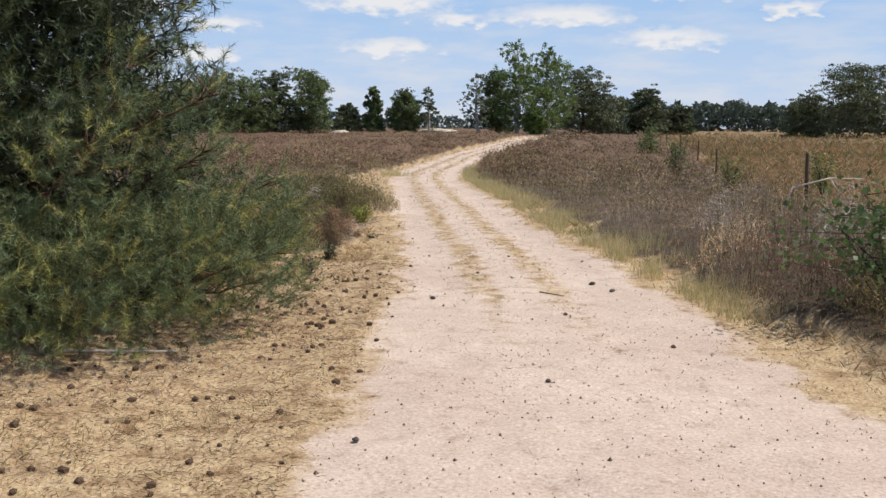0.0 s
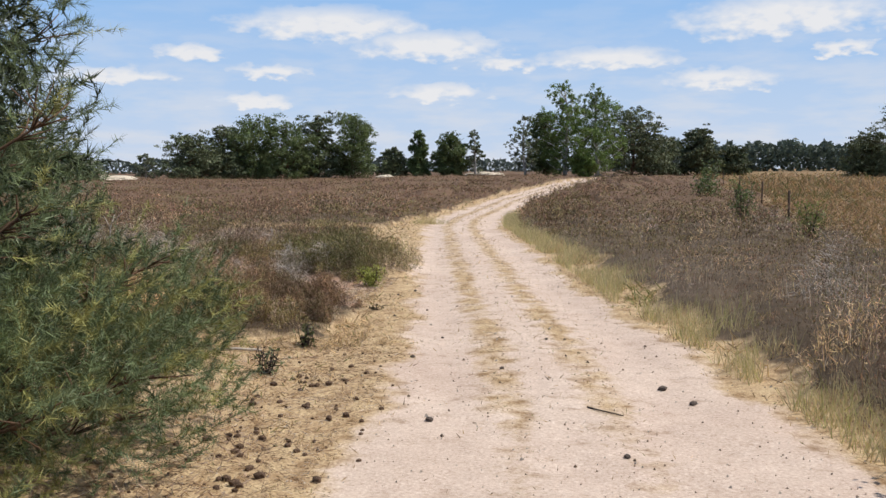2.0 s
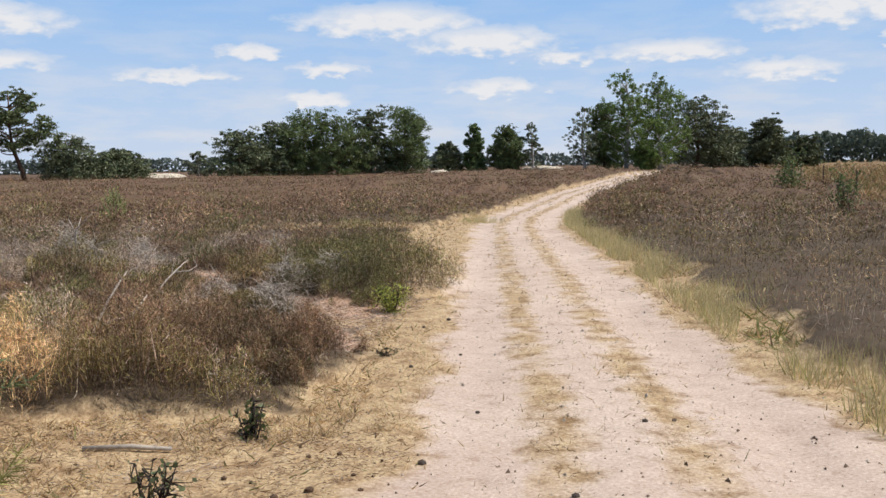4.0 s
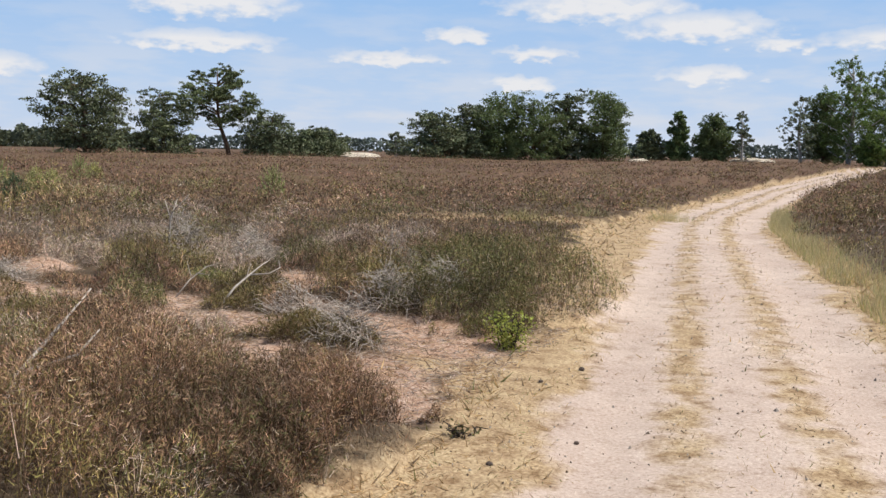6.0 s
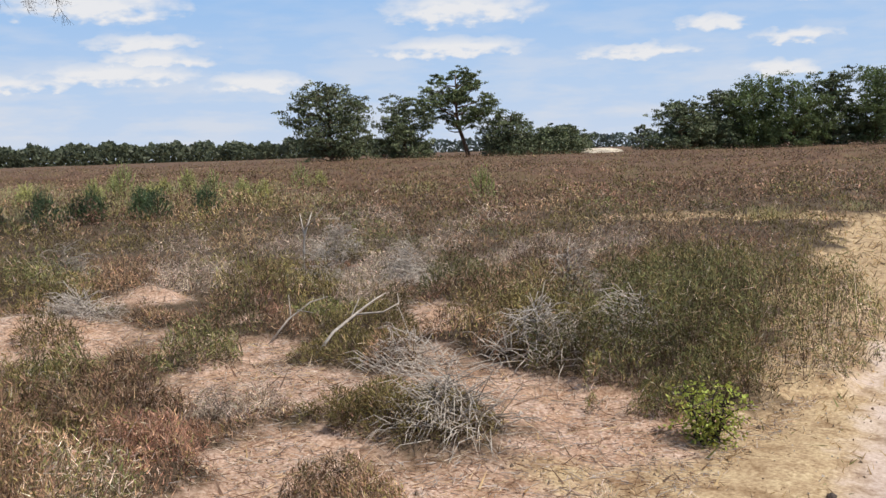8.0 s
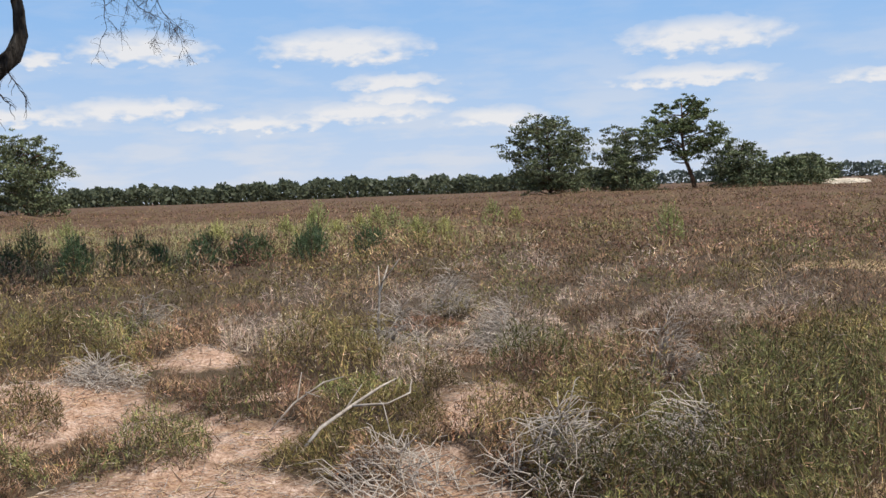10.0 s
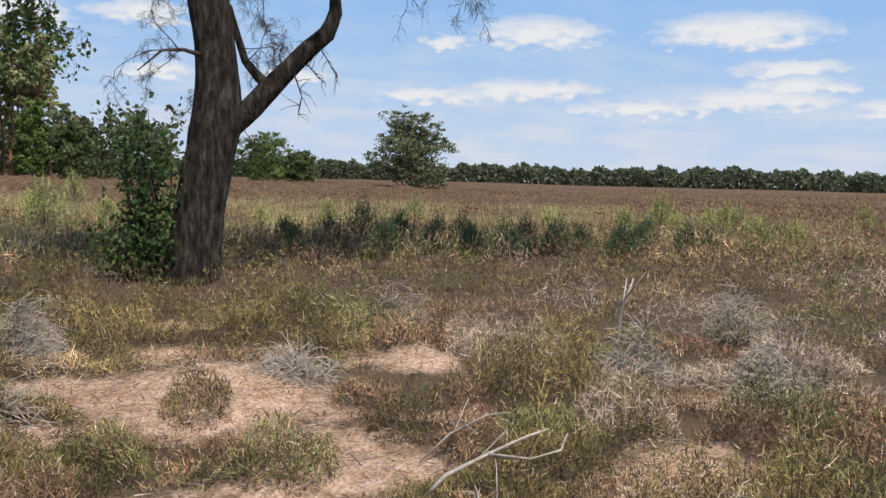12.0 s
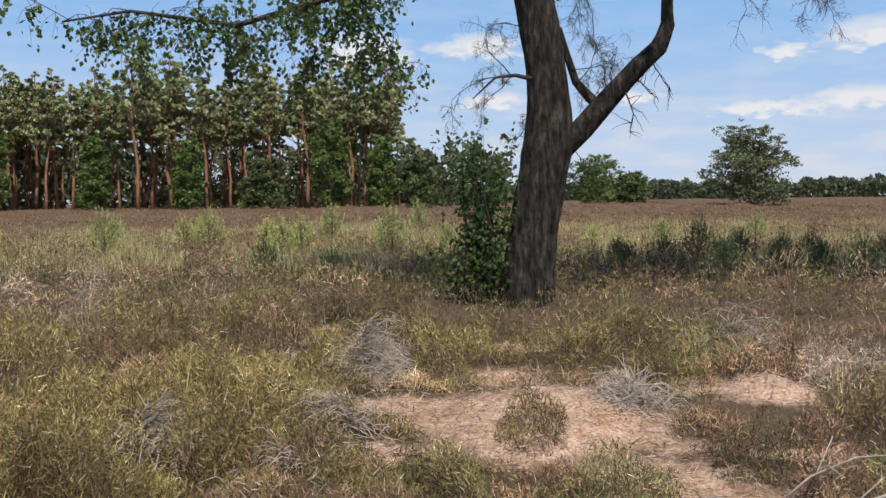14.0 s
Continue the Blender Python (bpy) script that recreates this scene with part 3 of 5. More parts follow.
def build_heather():
    g = np.random.default_rng(11)
    xs, ys, rs = [], [], []
    for cx, cy, n, a0, a1, rmin, rmax in ((-0.6, 14.5, 1150000, -132, 6, 1.0, 95), (-0.6, 14.5, 420000, -128, -20, 2.6, 8.5), (-0.6, 14.5, 60000, -178, -132, 1.5, 60), (0.6, 6.5, 470000, -6, 62, 1.6, 95), (0.6, 6.5, 40000, 62, 100, 1.6, 60), (0.5, 8, 240000, -55, -8, 4.8, 9.5)):
        x, y, r = scatter(cx, cy, n, rmin, rmax, a0, a1, g)
        xs.append(x), ys.append(y), rs.append(r)
    x, y, r = np.concatenate(xs), np.concatenate(ys), np.concatenate(rs)
    r = np.minimum(r, np.minimum(np.hypot(x + 0.6, y - 14.5), np.hypot(x - 0.5, y - 7)) * 1.25)
    h = canopy(x, y)
    keep = (h > 0.035) & (g.random(len(x)) < np.clip(h * 6, 0.25, 1)) & ~((((x + 2.6) / 1.7) ** 2 + ((y - 9.3) / 1.6) ** 2) < 1)
    x, y, r, h = x[keep], y[keep], r[keep], h[keep]
    n = len(x)
    kind, rb = heather_kinds(x, y, g)
    dead, straw = kind == 2, kind == 4
    near, far = 1 - smooth(7, 13, r), smooth(12, 30, r)
    t1, t2 = tufts(x, y, 0.12), tufts(x, y, 0.34)
    fine = g.random(n) < near
    tx, ty, td, ta, tb = (np.where(fine, a, b) for a, b in zip(t1, t2))
    h = h * (0.66 + 0.5 * ta) * (1.06 - 0.4 * np.minimum(td, 1) ** 2)
    size = np.clip(0.018 + 0.0035 * r, 0.024, 0.15) * np.where(dead, 1.5, np.where(straw, 1.6, 1.0)) * (1 - 0.25 * far)
    frac = 1 - g.random(n) ** 1.3 * 0.85
    soil = land(x, y)
    z = soil + h * frac - size * np.where(dead, 0.1, 0.3)
    # sprigs lean out from the middle of their tuft and of their plant
    _, px, py, _, _ = plants(x, y)
    cell = np.where(fine, 0.12, 0.34)
    lean = np.stack([(x - tx) / cell + (x - px) * 0.9, (y - ty) / cell + (y - py) * 0.9, np.full(n, 0.85)], axis=1)
    lean[:, 2] *= np.where(dead, 0.4, 1.0) * (1 - 0.3 * far)
    way = unit(lean + g.normal(size=(n, 3)) * (np.where(dead, 0.75, 0.6) + 0.2 * far)[:, None]) * (size * g.uniform(0.6, 1.5, n))[:, None]
    base = np.stack([x, y, z], axis=1)
    # wiry stems that fan out from the foot of each tuft
    stem = (g.random(n) < 0.08 * (1 - smooth(8, 16, r))) & (h > 0.08)
    top = h * g.uniform(0.6, 1.12, n)
    tip = np.stack([x + g.normal(0, 0.03, n), y + g.normal(0, 0.03, n), soil + top], axis=1)
    foot = np.stack([x + (tx - x) * 0.7, y + (ty - y) * 0.7, soil + top * g.uniform(0.2, 0.6, n)], axis=1)
    base = np.where(stem[:, None], foot, base)
    way = np.where(stem[:, None], tip - foot, way)
    width = size * (g.uniform(0.09, 0.18, n) + 0.13 * smooth(8, 20, r)) * np.where(dead | straw, 0.4, 1.0) + 0.0006
    width = np.where(stem, 0.0014 + 0.00045 * r, width)
    col = np.stack([OLIVE, BROWN, GREY, RUST, STRAW, MOSS])[kind]
    col = col * (0.62 + 0.76 * rb)[:, None] * (0.62 + 0.76 * tb)[:, None] * np.minimum(np.exp(g.normal(0, 0.42, size=(n, 1))), 1.75) * g.uniform(0.92, 1.08, size=(n, 3)) * np.array((1.2, 1.08, 1.0))
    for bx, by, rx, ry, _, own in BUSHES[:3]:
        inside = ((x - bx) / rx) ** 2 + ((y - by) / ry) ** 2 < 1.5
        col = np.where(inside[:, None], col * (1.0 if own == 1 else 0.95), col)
    # low sprigs and stems: wood brown, darkened to paint the shade inside plants
    shaded_wood = (((frac < 0.5) & (g.random(n) < 0.8)) | (stem & (g.random(n) < 0.6))) & ~dead
    col = np.where(shaded_wood[:, None], np.array((0.13, 0.085, 0.055)) * g.uniform(0.5, 1.5, (n, 1)), col)
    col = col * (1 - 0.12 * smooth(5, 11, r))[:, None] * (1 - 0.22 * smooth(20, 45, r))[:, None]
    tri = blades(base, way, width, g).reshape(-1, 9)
    owner = np.full(n, -1)
    for k, (bx, by, rx, ry, _, own) in enumerate(BUSHES):
        owner[(owner < 0) & (((x - bx) / rx) ** 2 + ((y - by) / ry) ** 2 < 1.25)] = k
    u, _ = across(x, y)
    rest = owner < 0
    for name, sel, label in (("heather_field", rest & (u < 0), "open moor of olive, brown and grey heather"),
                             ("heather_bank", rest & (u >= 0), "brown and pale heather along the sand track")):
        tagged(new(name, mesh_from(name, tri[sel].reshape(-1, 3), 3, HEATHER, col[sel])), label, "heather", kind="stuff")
    for k, (bx, by, rx, ry, top, own) in enumerate(BUSHES):
        word = "large dark brown-green heather bush beside the sand track" if top > 0.5 else "low bright green heather bush among bare litter" if own == 5 else "low olive-brown heather bush among bare litter" if top < 0.4 else "grey-brown heather bush on the moor"
        base = np.array((bx, by, float(land(np.array([bx]), np.array([by]))[0])))
        bush = root("heather_bush", base, word, "bush", "heather bushes")
        for name, sel in (("foliage", (owner == k) & ~dead), ("dead_growth", (owner == k) & dead)):
            if sel.sum() > 5:
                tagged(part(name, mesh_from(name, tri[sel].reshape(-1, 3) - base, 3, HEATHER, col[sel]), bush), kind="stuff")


build_heather()


def build_grass():
    g = np.random.default_rng(12)
    xs, ys, rs = [], [], []
    for cx, cy, n, a0, a1, rmin, rmax in ((0.5, 3, 190000, -50, 40, 2.2, 70), (-0.2, 11.5, 170000, -80, 30, 1.6, 70), (5, 12, 60000, -20, 60, 4, 140)):
        x, y, r = scatter(cx, cy, n, rmin, rmax, a0, a1, g)
        xs.append(x), ys.append(y), rs.append(r)
    x, y, r = np.concatenate(xs), np.concatenate(ys), np.concatenate(rs)
    sand, straw, litter, field, heather = zones(x, y)
    u, half = across(x, y)
    patch = vnoise(x, y, 0.45) * 0.6 + vnoise(x, y, 0.15) * 0.4
    cover = np.maximum(np.clip(straw - np.clip(sand, 0, 1) * 1.1, 0, 1) * smooth(0.25, 0.6, patch), field * 0.9)
    strips = np.maximum(np.exp(-((u + 0.36) / 0.2) ** 2), np.exp(-((u - 0.26) / 0.2) ** 2)) * smooth(6.5, 13, y) * (np.abs(u) < half)
    cover = np.maximum(cover, strips * smooth(0.25, 0.5, patch))
    cover = np.maximum(cover, 0.25 * smooth(0.3, 0.6, litter) * (heather < 0.3))
    keep = g.random(len(x)) < cover
    x, y, r = x[keep], y[keep], r[keep]
    u, half, field, strips, litter = u[keep], half[keep], field[keep], strips[keep], litter[keep]
    n = len(x)
    tall = np.where(strips > 0.3, 0.62, 1.0) * np.where(np.abs(u) > half + 0.35, 1.35, 0.8) * np.where((u > 0) & (u > half + 0.3), 1.7, 1.0)
    size = np.clip(0.02 + 0.003 * r, 0.022, 0.3) * tall * g.uniform(0.6, 1.5, n)
    way = unit(g.normal(size=(n, 3)) * np.array((0.9, 0.9, 0.2)) + np.array((0, 0, 0.55))) * size[:, None]
    col = np.where((g.random(n) < np.where(strips > 0.3, 0.75, 0.25))[:, None], np.array((0.34, 0.25, 0.165)), STRAW * np.array((1.05, 0.95, 0.85)))
    green = (g.random(n) < 0.1 + 0.5 * smooth(0.5, 0.8, vnoise(x, y, 3.0)) * (u > half) + 0.12 * field)
    col = np.where(green[:, None], np.array((0.24, 0.25, 0.09)), col)
    col = np.where(((litter > 0.4) & (g.random(n) < 0.7))[:, None], np.array((0.5, 0.36, 0.27)), col)
    col = np.where((field > 0.5)[:, None], col * np.array((0.72, 0.64, 0.6)), col)
    col = col * g.uniform(0.6, 1.3, (n, 1))
    base = np.stack([x, y, land(x, y) - 0.004], axis=1)
    v = blades(base, way, size * g.uniform(0.05, 0.1, n) + 0.001 + 0.0003 * r, g).reshape(-1, 9)
    for name, sel, label in (("dry_grass", field < 0.5, "dry straw-coloured grass along the track verges"), ("field_grass", field >= 0.5, "yellow-brown grass of the open field")):
        tagged(new(name, mesh_from(name, v[sel].reshape(-1, 3), 3, GRASS, col[sel])), label, "grass", kind="stuff")


build_grass()

# ---- trees ----


def crown_mesh(name, clumps, per, size, base_col, g, mat, flat=0.55, droop=0.0, quads=True):
    """Foliage in clumps. A clump: x, y, z, radius; its leaves gather in small sprays near its skin."""
    cs, cols, szs = [], [], []
    for cx, cy, cz, r in clumps:
        n = max(8, int(per * r * r))
        k = max(3, n // 22)
        heart = unit(g.normal(size=(k, 3))) * (g.random((k, 1)) ** 0.4)
        own = g.integers(k, size=n)
        d = heart[own] + g.normal(size=(n, 3)) * 0.15
        cs.append(np.array((cx, cy, cz)) + d * np.array((r, r, r * flat)))
        tone = g.uniform(0.7, 1.3) * g.uniform(0.7, 1.3, k)[own]
        cols.append(np.array(base_col) * tone[:, None] * g.uniform(0.75, 1.25, (n, 1)) * g.uniform(0.93, 1.07, (n, 3)))
        szs.append(size * g.uniform(0.6, 1.4, n))
    c, col, s = np.concatenate(cs), np.concatenate(cols), np.concatenate(szs)
    if not quads:
        return mesh_from(name, leaf_tris(c, s, g), 3, mat, col)
    return mesh_from(name, leaf_quads(c, s, g, droop, 0.5), 4, mat, col)


def make_tree(kind, h, w, seed, label, category="tree", at=(0, 0, 0), group="", leaf=0.26):
    """A tree seen from afar: trunk with limbs, and a crown of many small leaves."""
    g = np.random.default_rng(seed)
    conifer = kind in ("umbrella", "scrub_pine", "forest_pine", "round_pine")
    tree = root("pine_tree" if conifer else "birch_tree" if kind in ("birch", "thin_birch") else "oak_tree" if kind == "broad" else "young_tree", at, label, category, group)
    clumps, lines = [], []
    r0 = 0.014 * h if kind == "forest_pine" else 0.024 * h + 0.03
    lean = g.normal(0, 0.03, 2) * h
    trunk = bent((0, 0, -0.3), (lean[0], lean[1], h * 0.93), 8, 0.012 * h, g)
    lines.append((trunk, taper(r0, r0 * 0.18, 8)))

    def along(f):
        i = f * 7
        k = int(min(i, 6))
        return trunk[k] + (trunk[k + 1] - trunk[k]) * (i - k)
    if kind == "umbrella":
        n, prof = 30, lambda f: (0.3 if f < 0.5 else 1.0 - 0.75 * max(0, (f - 0.72) / 0.28) ** 2)
        lo = 0.42
    elif kind == "round_pine":
        n, prof, lo = 46, lambda f: math.sin(min(1, (1 - f) * 1.5 + 0.12) * 1.5) * (0.6 + 0.4 * min(1, f * 3)), 0.1
    elif kind == "scrub_pine":
        n, prof, lo = 46, lambda f: (1 - f) ** 0.45 * 0.95 + 0.08, 0.03
    elif kind == "forest_pine":
        n, prof, lo = 20, lambda f: math.sin(min(1, (1 - f) * 2.2 + 0.15) * 1.4), 0.56
    elif kind == "conic":
        n, prof, lo = 24, lambda f: (1 - f) ** 0.8 * 0.95 + 0.1, 0.08
    elif kind == "thin_birch":
        n, prof, lo = 16, lambda f: math.sin(math.pi * min(1, 0.15 + f * 0.85)) * 0.8 + 0.1, 0.15
    elif kind == "birch":
        n, prof, lo = 34, lambda f: math.sin(math.pi * min(0.98, 0.2 + f * 0.75)) * 0.95 + 0.08, 0.12
    else:
        n, prof, lo = 36, lambda f: math.sin(math.pi * min(0.95, 0.28 + f * 0.66)), 0.08
    for i in range(n):
        f = lo + (0.97 - lo) * (i + g.random()) / n
        ang = i * 2.399 + g.normal(0, 0.5)
        reach = w / 2 * prof(f) * g.uniform(0.45, 1.0)
        c0 = along(f)
        tip = np.array((c0[0] + math.cos(ang) * reach, c0[1] + math.sin(ang) * reach, c0[2] + reach * (0.15 if conifer else 0.3)))
        r = w * g.uniform(0.07, 0.14) * {"broad": 1.75, "round_pine": 1.7, "scrub_pine": 1.75, "birch": 1.45, "conic": 1.4}.get(kind, 1.2)
        for q in (1.0, 0.72, 0.45):
            if q == 1.0 or reach * q > r:
                side = g.normal(size=3) * np.array((0.06, 0.06, 0.03)) * w
                clumps.append((*(c0 + (tip - c0) * q + side * (q < 1)), r * g.uniform(0.75, 1.1)))
        bulk = 0.8 * r
        clumps.append((tip[0] - math.sin(ang) * bulk, tip[1] + math.cos(ang) * bulk, tip[2] + g.normal() * 0.3 * r, r * g.uniform(0.5, 0.8)))
        st = along(max(0.05, f - 0.07))
        lines.append((bent(st, tip, 4, 0.02 * w, g), taper(r0 * 0.3, r0 * 0.06, 4)))
    clumps.append((*trunk[-1], w * 0.11))
    if kind in ("broad", "scrub_pine", "round_pine", "birch", "conic"):
        for f in np.linspace(lo + 0.04, 0.86, 7):
            clumps.append((*along(f), w * 0.36 * prof(f)))
    bark = {"forest_pine": BARK_RED, "birch": WHITE_BARK, "thin_birch": WHITE_BARK}.get(kind, BARK_PINE)
    part("trunk", bm_mesh("trunk", tubes(lines, 5), bark), tree)
    col = {"umbrella": (0.125, 0.15, 0.062), "scrub_pine": (0.13, 0.15, 0.075), "round_pine": (0.13, 0.148, 0.075), "forest_pine": (0.29, 0.31, 0.15),
           "birch": (0.15, 0.21, 0.06), "thin_birch": (0.2, 0.22, 0.14), "conic": (0.14, 0.19, 0.07), "broad": (0.15, 0.188, 0.075)}[kind]
    total = sum(c[3] ** 2 for c in clumps)
    want = {"thin_birch": 3600, "forest_pine": 3400, "birch": 13000}.get(kind, 17000)
    mat = NEEDLES if conifer else LEAVES
    part("crown", crown_mesh("crown", clumps, want / total, leaf, col, g, mat, 0.4 if conifer else 0.75, 0.0, False), tree)
    return tree


def spot(x, y):
    return (x, y, float(land(np.array([x]), np.array([y]))[0]) - 0.05)


# trees at the far side of the moor, where the track leads
FAR = [("birch", 3.0, 112.5, 3.3, 2.6, "young birch bush at the edge of the sand track", "bush"),
       ("birch", 0.9, 115.2, 11.0, 6.0, "tall light green birch beside the track"), ("birch", 4.6, 118.0, 11.0, 6.4, "tall grey-green birch beside the track"),
       ("thin_birch", -3.8, 119.0, 7.6, 5.0, "half-bare silvery birch on the moor"), ("broad", -1.6, 121.0, 8.0, 5.0, "green birch in the tree group by the track"),
       ("round_pine", 9.2, 127.0, 8.8, 10.5, "dark flat-topped Scots pine by the track"), ("scrub_pine", 13.0, 131.0, 5.5, 7.0, "dark spreading pine by the track"),
       ("round_pine", 18.2, 133.0, 6.4, 6.6, "dark flat-topped pine standing alone"), ("scrub_pine", 23.0, 136.0, 4.0, 5.0, "low dark pine at the field edge"),
       ("conic", -15.7, 113.0, 5.7, 3.4, "young pointed green tree on the moor"), ("broad", -12.3, 113.5, 5.3, 4.4, "small round green tree on the moor"),
       ("thin_birch", -9.4, 114.0, 5.8, 3.2, "small thin grey birch on the moor"), ("scrub_pine", -18.7, 112.5, 3.6, 3.6, "low dark tree beside the grove"),
       ("scrub_pine", -31.2, 82.8, 4.1, 5.4, "dense dark pine at the edge of the grove"), ("scrub_pine", -29.1, 86.0, 5.0, 5.6, "dense dark pine in the grove"),
       ("broad", -26.8, 88.0, 5.6, 6.0, "dense green oak in the grove"), ("broad", -23.8, 87.6, 5.4, 5.4, "dense green oak in the grove"),
       ("scrub_pine", -21.6, 90.3, 6.2, 5.2, "dark pine in the grove"), ("broad", -18.6, 91.1, 6.0, 5.2, "bright green broad-leaved tree closing the grove"),
       ("thin_birch", -46.7, 108.6, 3.2, 3.4, "small grey-brown bush beyond the moor"),
       ("round_pine", 40.5, 116.2, 8.6, 12.0, "large dark pine at the field edge"), ("scrub_pine", 36.4, 122.5, 5.4, 7.0, "dark pine beside the larger one"), ("scrub_pine", 48.0, 118.0, 8.0, 9.0, "dark pine at the field edge"),
       ("round_pine", -46.6, 60.2, 5.6, 6.8, "rounded blue-green pine on the moor"), ("scrub_pine", -43.9, 65.0, 4.8, 5.2, "bushy dark pine on the moor"),
       ("umbrella", -41.6, 69.5, 6.9, 6.4, "old pine with a flat windswept crown"), ("scrub_pine", -39.0, 71.2, 3.3, 6.0, "low spreading pine at the foot of the old one"),
       ("scrub_pine", -36.8, 73.5, 2.2, 5.0, "low pine scrub on the moor"), ("scrub_pine", -56.1, 107.9, 3.2, 6.0, "low dark pines beyond the moor"),
       ("round_pine", -70.1, 32.5, 6.1, 7.0, "lone rounded pine on the open moor"), ("birch", -90.5, 22.9, 5.0, 5.4, "pale green birch before the wood"), ("broad", -91.0, 26.2, 3.0, 3.4, "low green bush before the wood")]
for i, (kind, x, y, h, w, label, *cat) in enumerate(FAR):
    make_tree(kind, h, w, 100 + i, label, (cat or ["tree"])[0], spot(x, y), "trees on the moor", (0.0017 * math.hypot(x, y - 10) + 0.05) * (1.1 if kind == "round_pine" else 0.94))


def build_forest():
    g = np.random.default_rng(21)
    lab = "tall Scots pine with a bare reddish trunk in the wood"
    first = [make_tree("forest_pine", h, w, 300 + i, lab, "tree", (0, 0, 0), "pines of the wood", 0.36) for i, (h, w) in enumerate(((14.6, 4.2), (13.4, 3.8), (15.6, 4.6), (13, 4.0), (14, 3.4)))]
    green = [make_tree(k, h, w, 320 + i, "green birch at the edge of the wood", "tree", (0, 0, 0), "birches at the wood's edge", 0.26) for i, (k, h, w) in enumerate((("birch", 9, 4.4), ("birch", 7, 3.6), ("broad", 5, 3.6)))]
    k = 0
    for row in range(5):
        for y in np.arange(-52, 5.0 - row * 0.4, 2.6):
            yy, xx = y + g.uniform(-1.2, 1.2), -90 - row * 4 + g.uniform(-1.6, 1.6)
            xx += max(0, -y - 10) * 0.28
            src = first[int(g.integers(5))]
            m = Matrix.LocRotScale(Vector(spot(xx, yy)), Euler((0, 0, g.uniform(0, 6.28))), None)
            if k < 5:
                first[k].matrix_basis = m
            else:
                copy_thing(src, m)
            k += 1
    k = 0
    for y, dx in ((-31, 4), (-22.5, 3), (-8.5, 1), (-1.5, 2), (3.2, 3), (6.5, 2), (-38, 2), (-15, 1)):
        m = Matrix.LocRotScale(Vector(spot(-88 + dx * 0.5 + max(0, -y - 10) * 0.28, y)), Euler((0, 0, g.uniform(0, 6.28))), None)
        if k < 3:
            green[k].matrix_basis = m
        else:
            copy_thing(green[k % 3], m)
        k += 1


build_forest()


def far_wood(name, a0, a1, dist, z0, z1, n, col, size, seed, spiky=0.0):
    """A distant line of woods."""
    g = np.random.default_rng(seed)
    a = np.radians(g.uniform(a0, a1, n))
    prof = 0.6 + 0.4 * vnoise(np.degrees(a) * 1.7, a * 0, 1.0) + 0.22 * (vnoise(np.degrees(a) * 5, a * 0, 1.0) - 0.5) + spiky * (vnoise(np.degrees(a) * 40, a * 0, 1.0) - 0.5)
    top = z0 + (z1 - z0) * prof
    z = z0 + (top - z0) * g.random(n) ** 0.7
    d = dist + g.uniform(0, 30, n)
    c = np.stack([d * np.sin(a), 10 + d * np.cos(a), z], axis=1)
    tone = 0.75 + 0.5 * vnoise(np.degrees(a) * 5, z, 1.0)
    cols = np.array(col) * tone[:, None] * g.uniform(0.8, 1.2, (n, 1))
    tagged(new(name, mesh_from(name, leaf_quads(c, size * g.uniform(0.6, 1.4, n), g, 0, 0.6), 4, LEAVES, cols)), "distant dark woods along the horizon", "woods", kind="stuff")


far_wood("far_woods", -112, -40, 250, 0.3, 6.6, 42000, (0.11, 0.125, 0.075), 1.25, 41)
far_wood("far_woods", -125, -88, 108, 0.3, 10.0, 15000, (0.11, 0.125, 0.06), 0.9, 46)
far_wood("far_woods", -42, 9, 300, 0.3, 6.0, 9000, (0.08, 0.1, 0.085), 1.4, 42)
far_wood("far_woods", 6, 40, 330, 0.3, 12.5, 22000, (0.085, 0.11, 0.085), 1.6, 43, 0.12)
far_wood("far_woods", -260, -112, 120, 0.3, 13, 12000, (0.06, 0.08, 0.04), 1.5, 44)
far_wood("far_woods", 40, 105, 300, 0.3, 12, 9000, (0.05, 0.07, 0.045), 1.9, 45)

# ---- the big pine beside the track ----


def shoot_needles(tips, ways, lengths, per, needle, g, col, width=0.0022):
    """Needles round shoots that start at tips and run along ways."""
    n = len(tips)
    f = g.random((n, per))
    p = tips[:, None, :] + ways[:, None, :] * (lengths[:, None] * f)[..., None]
    side = g.normal(size=(n, per, 3))
    d = unit((unit(side.reshape(-1, 3)) * 0.85 + np.repeat(ways, per, axis=0) * 0.75))
    ln = needle * g.uniform(0.7, 1.2, n * per)
    tone = np.repeat(col * g.uniform(0.6, 1.45, (n, 1)), per, axis=0) * g.uniform(0.75, 1.25, (n * per, 1))
    return blades(p.reshape(-1, 3), d * ln[:, None], np.full(n * per, width), g), tone


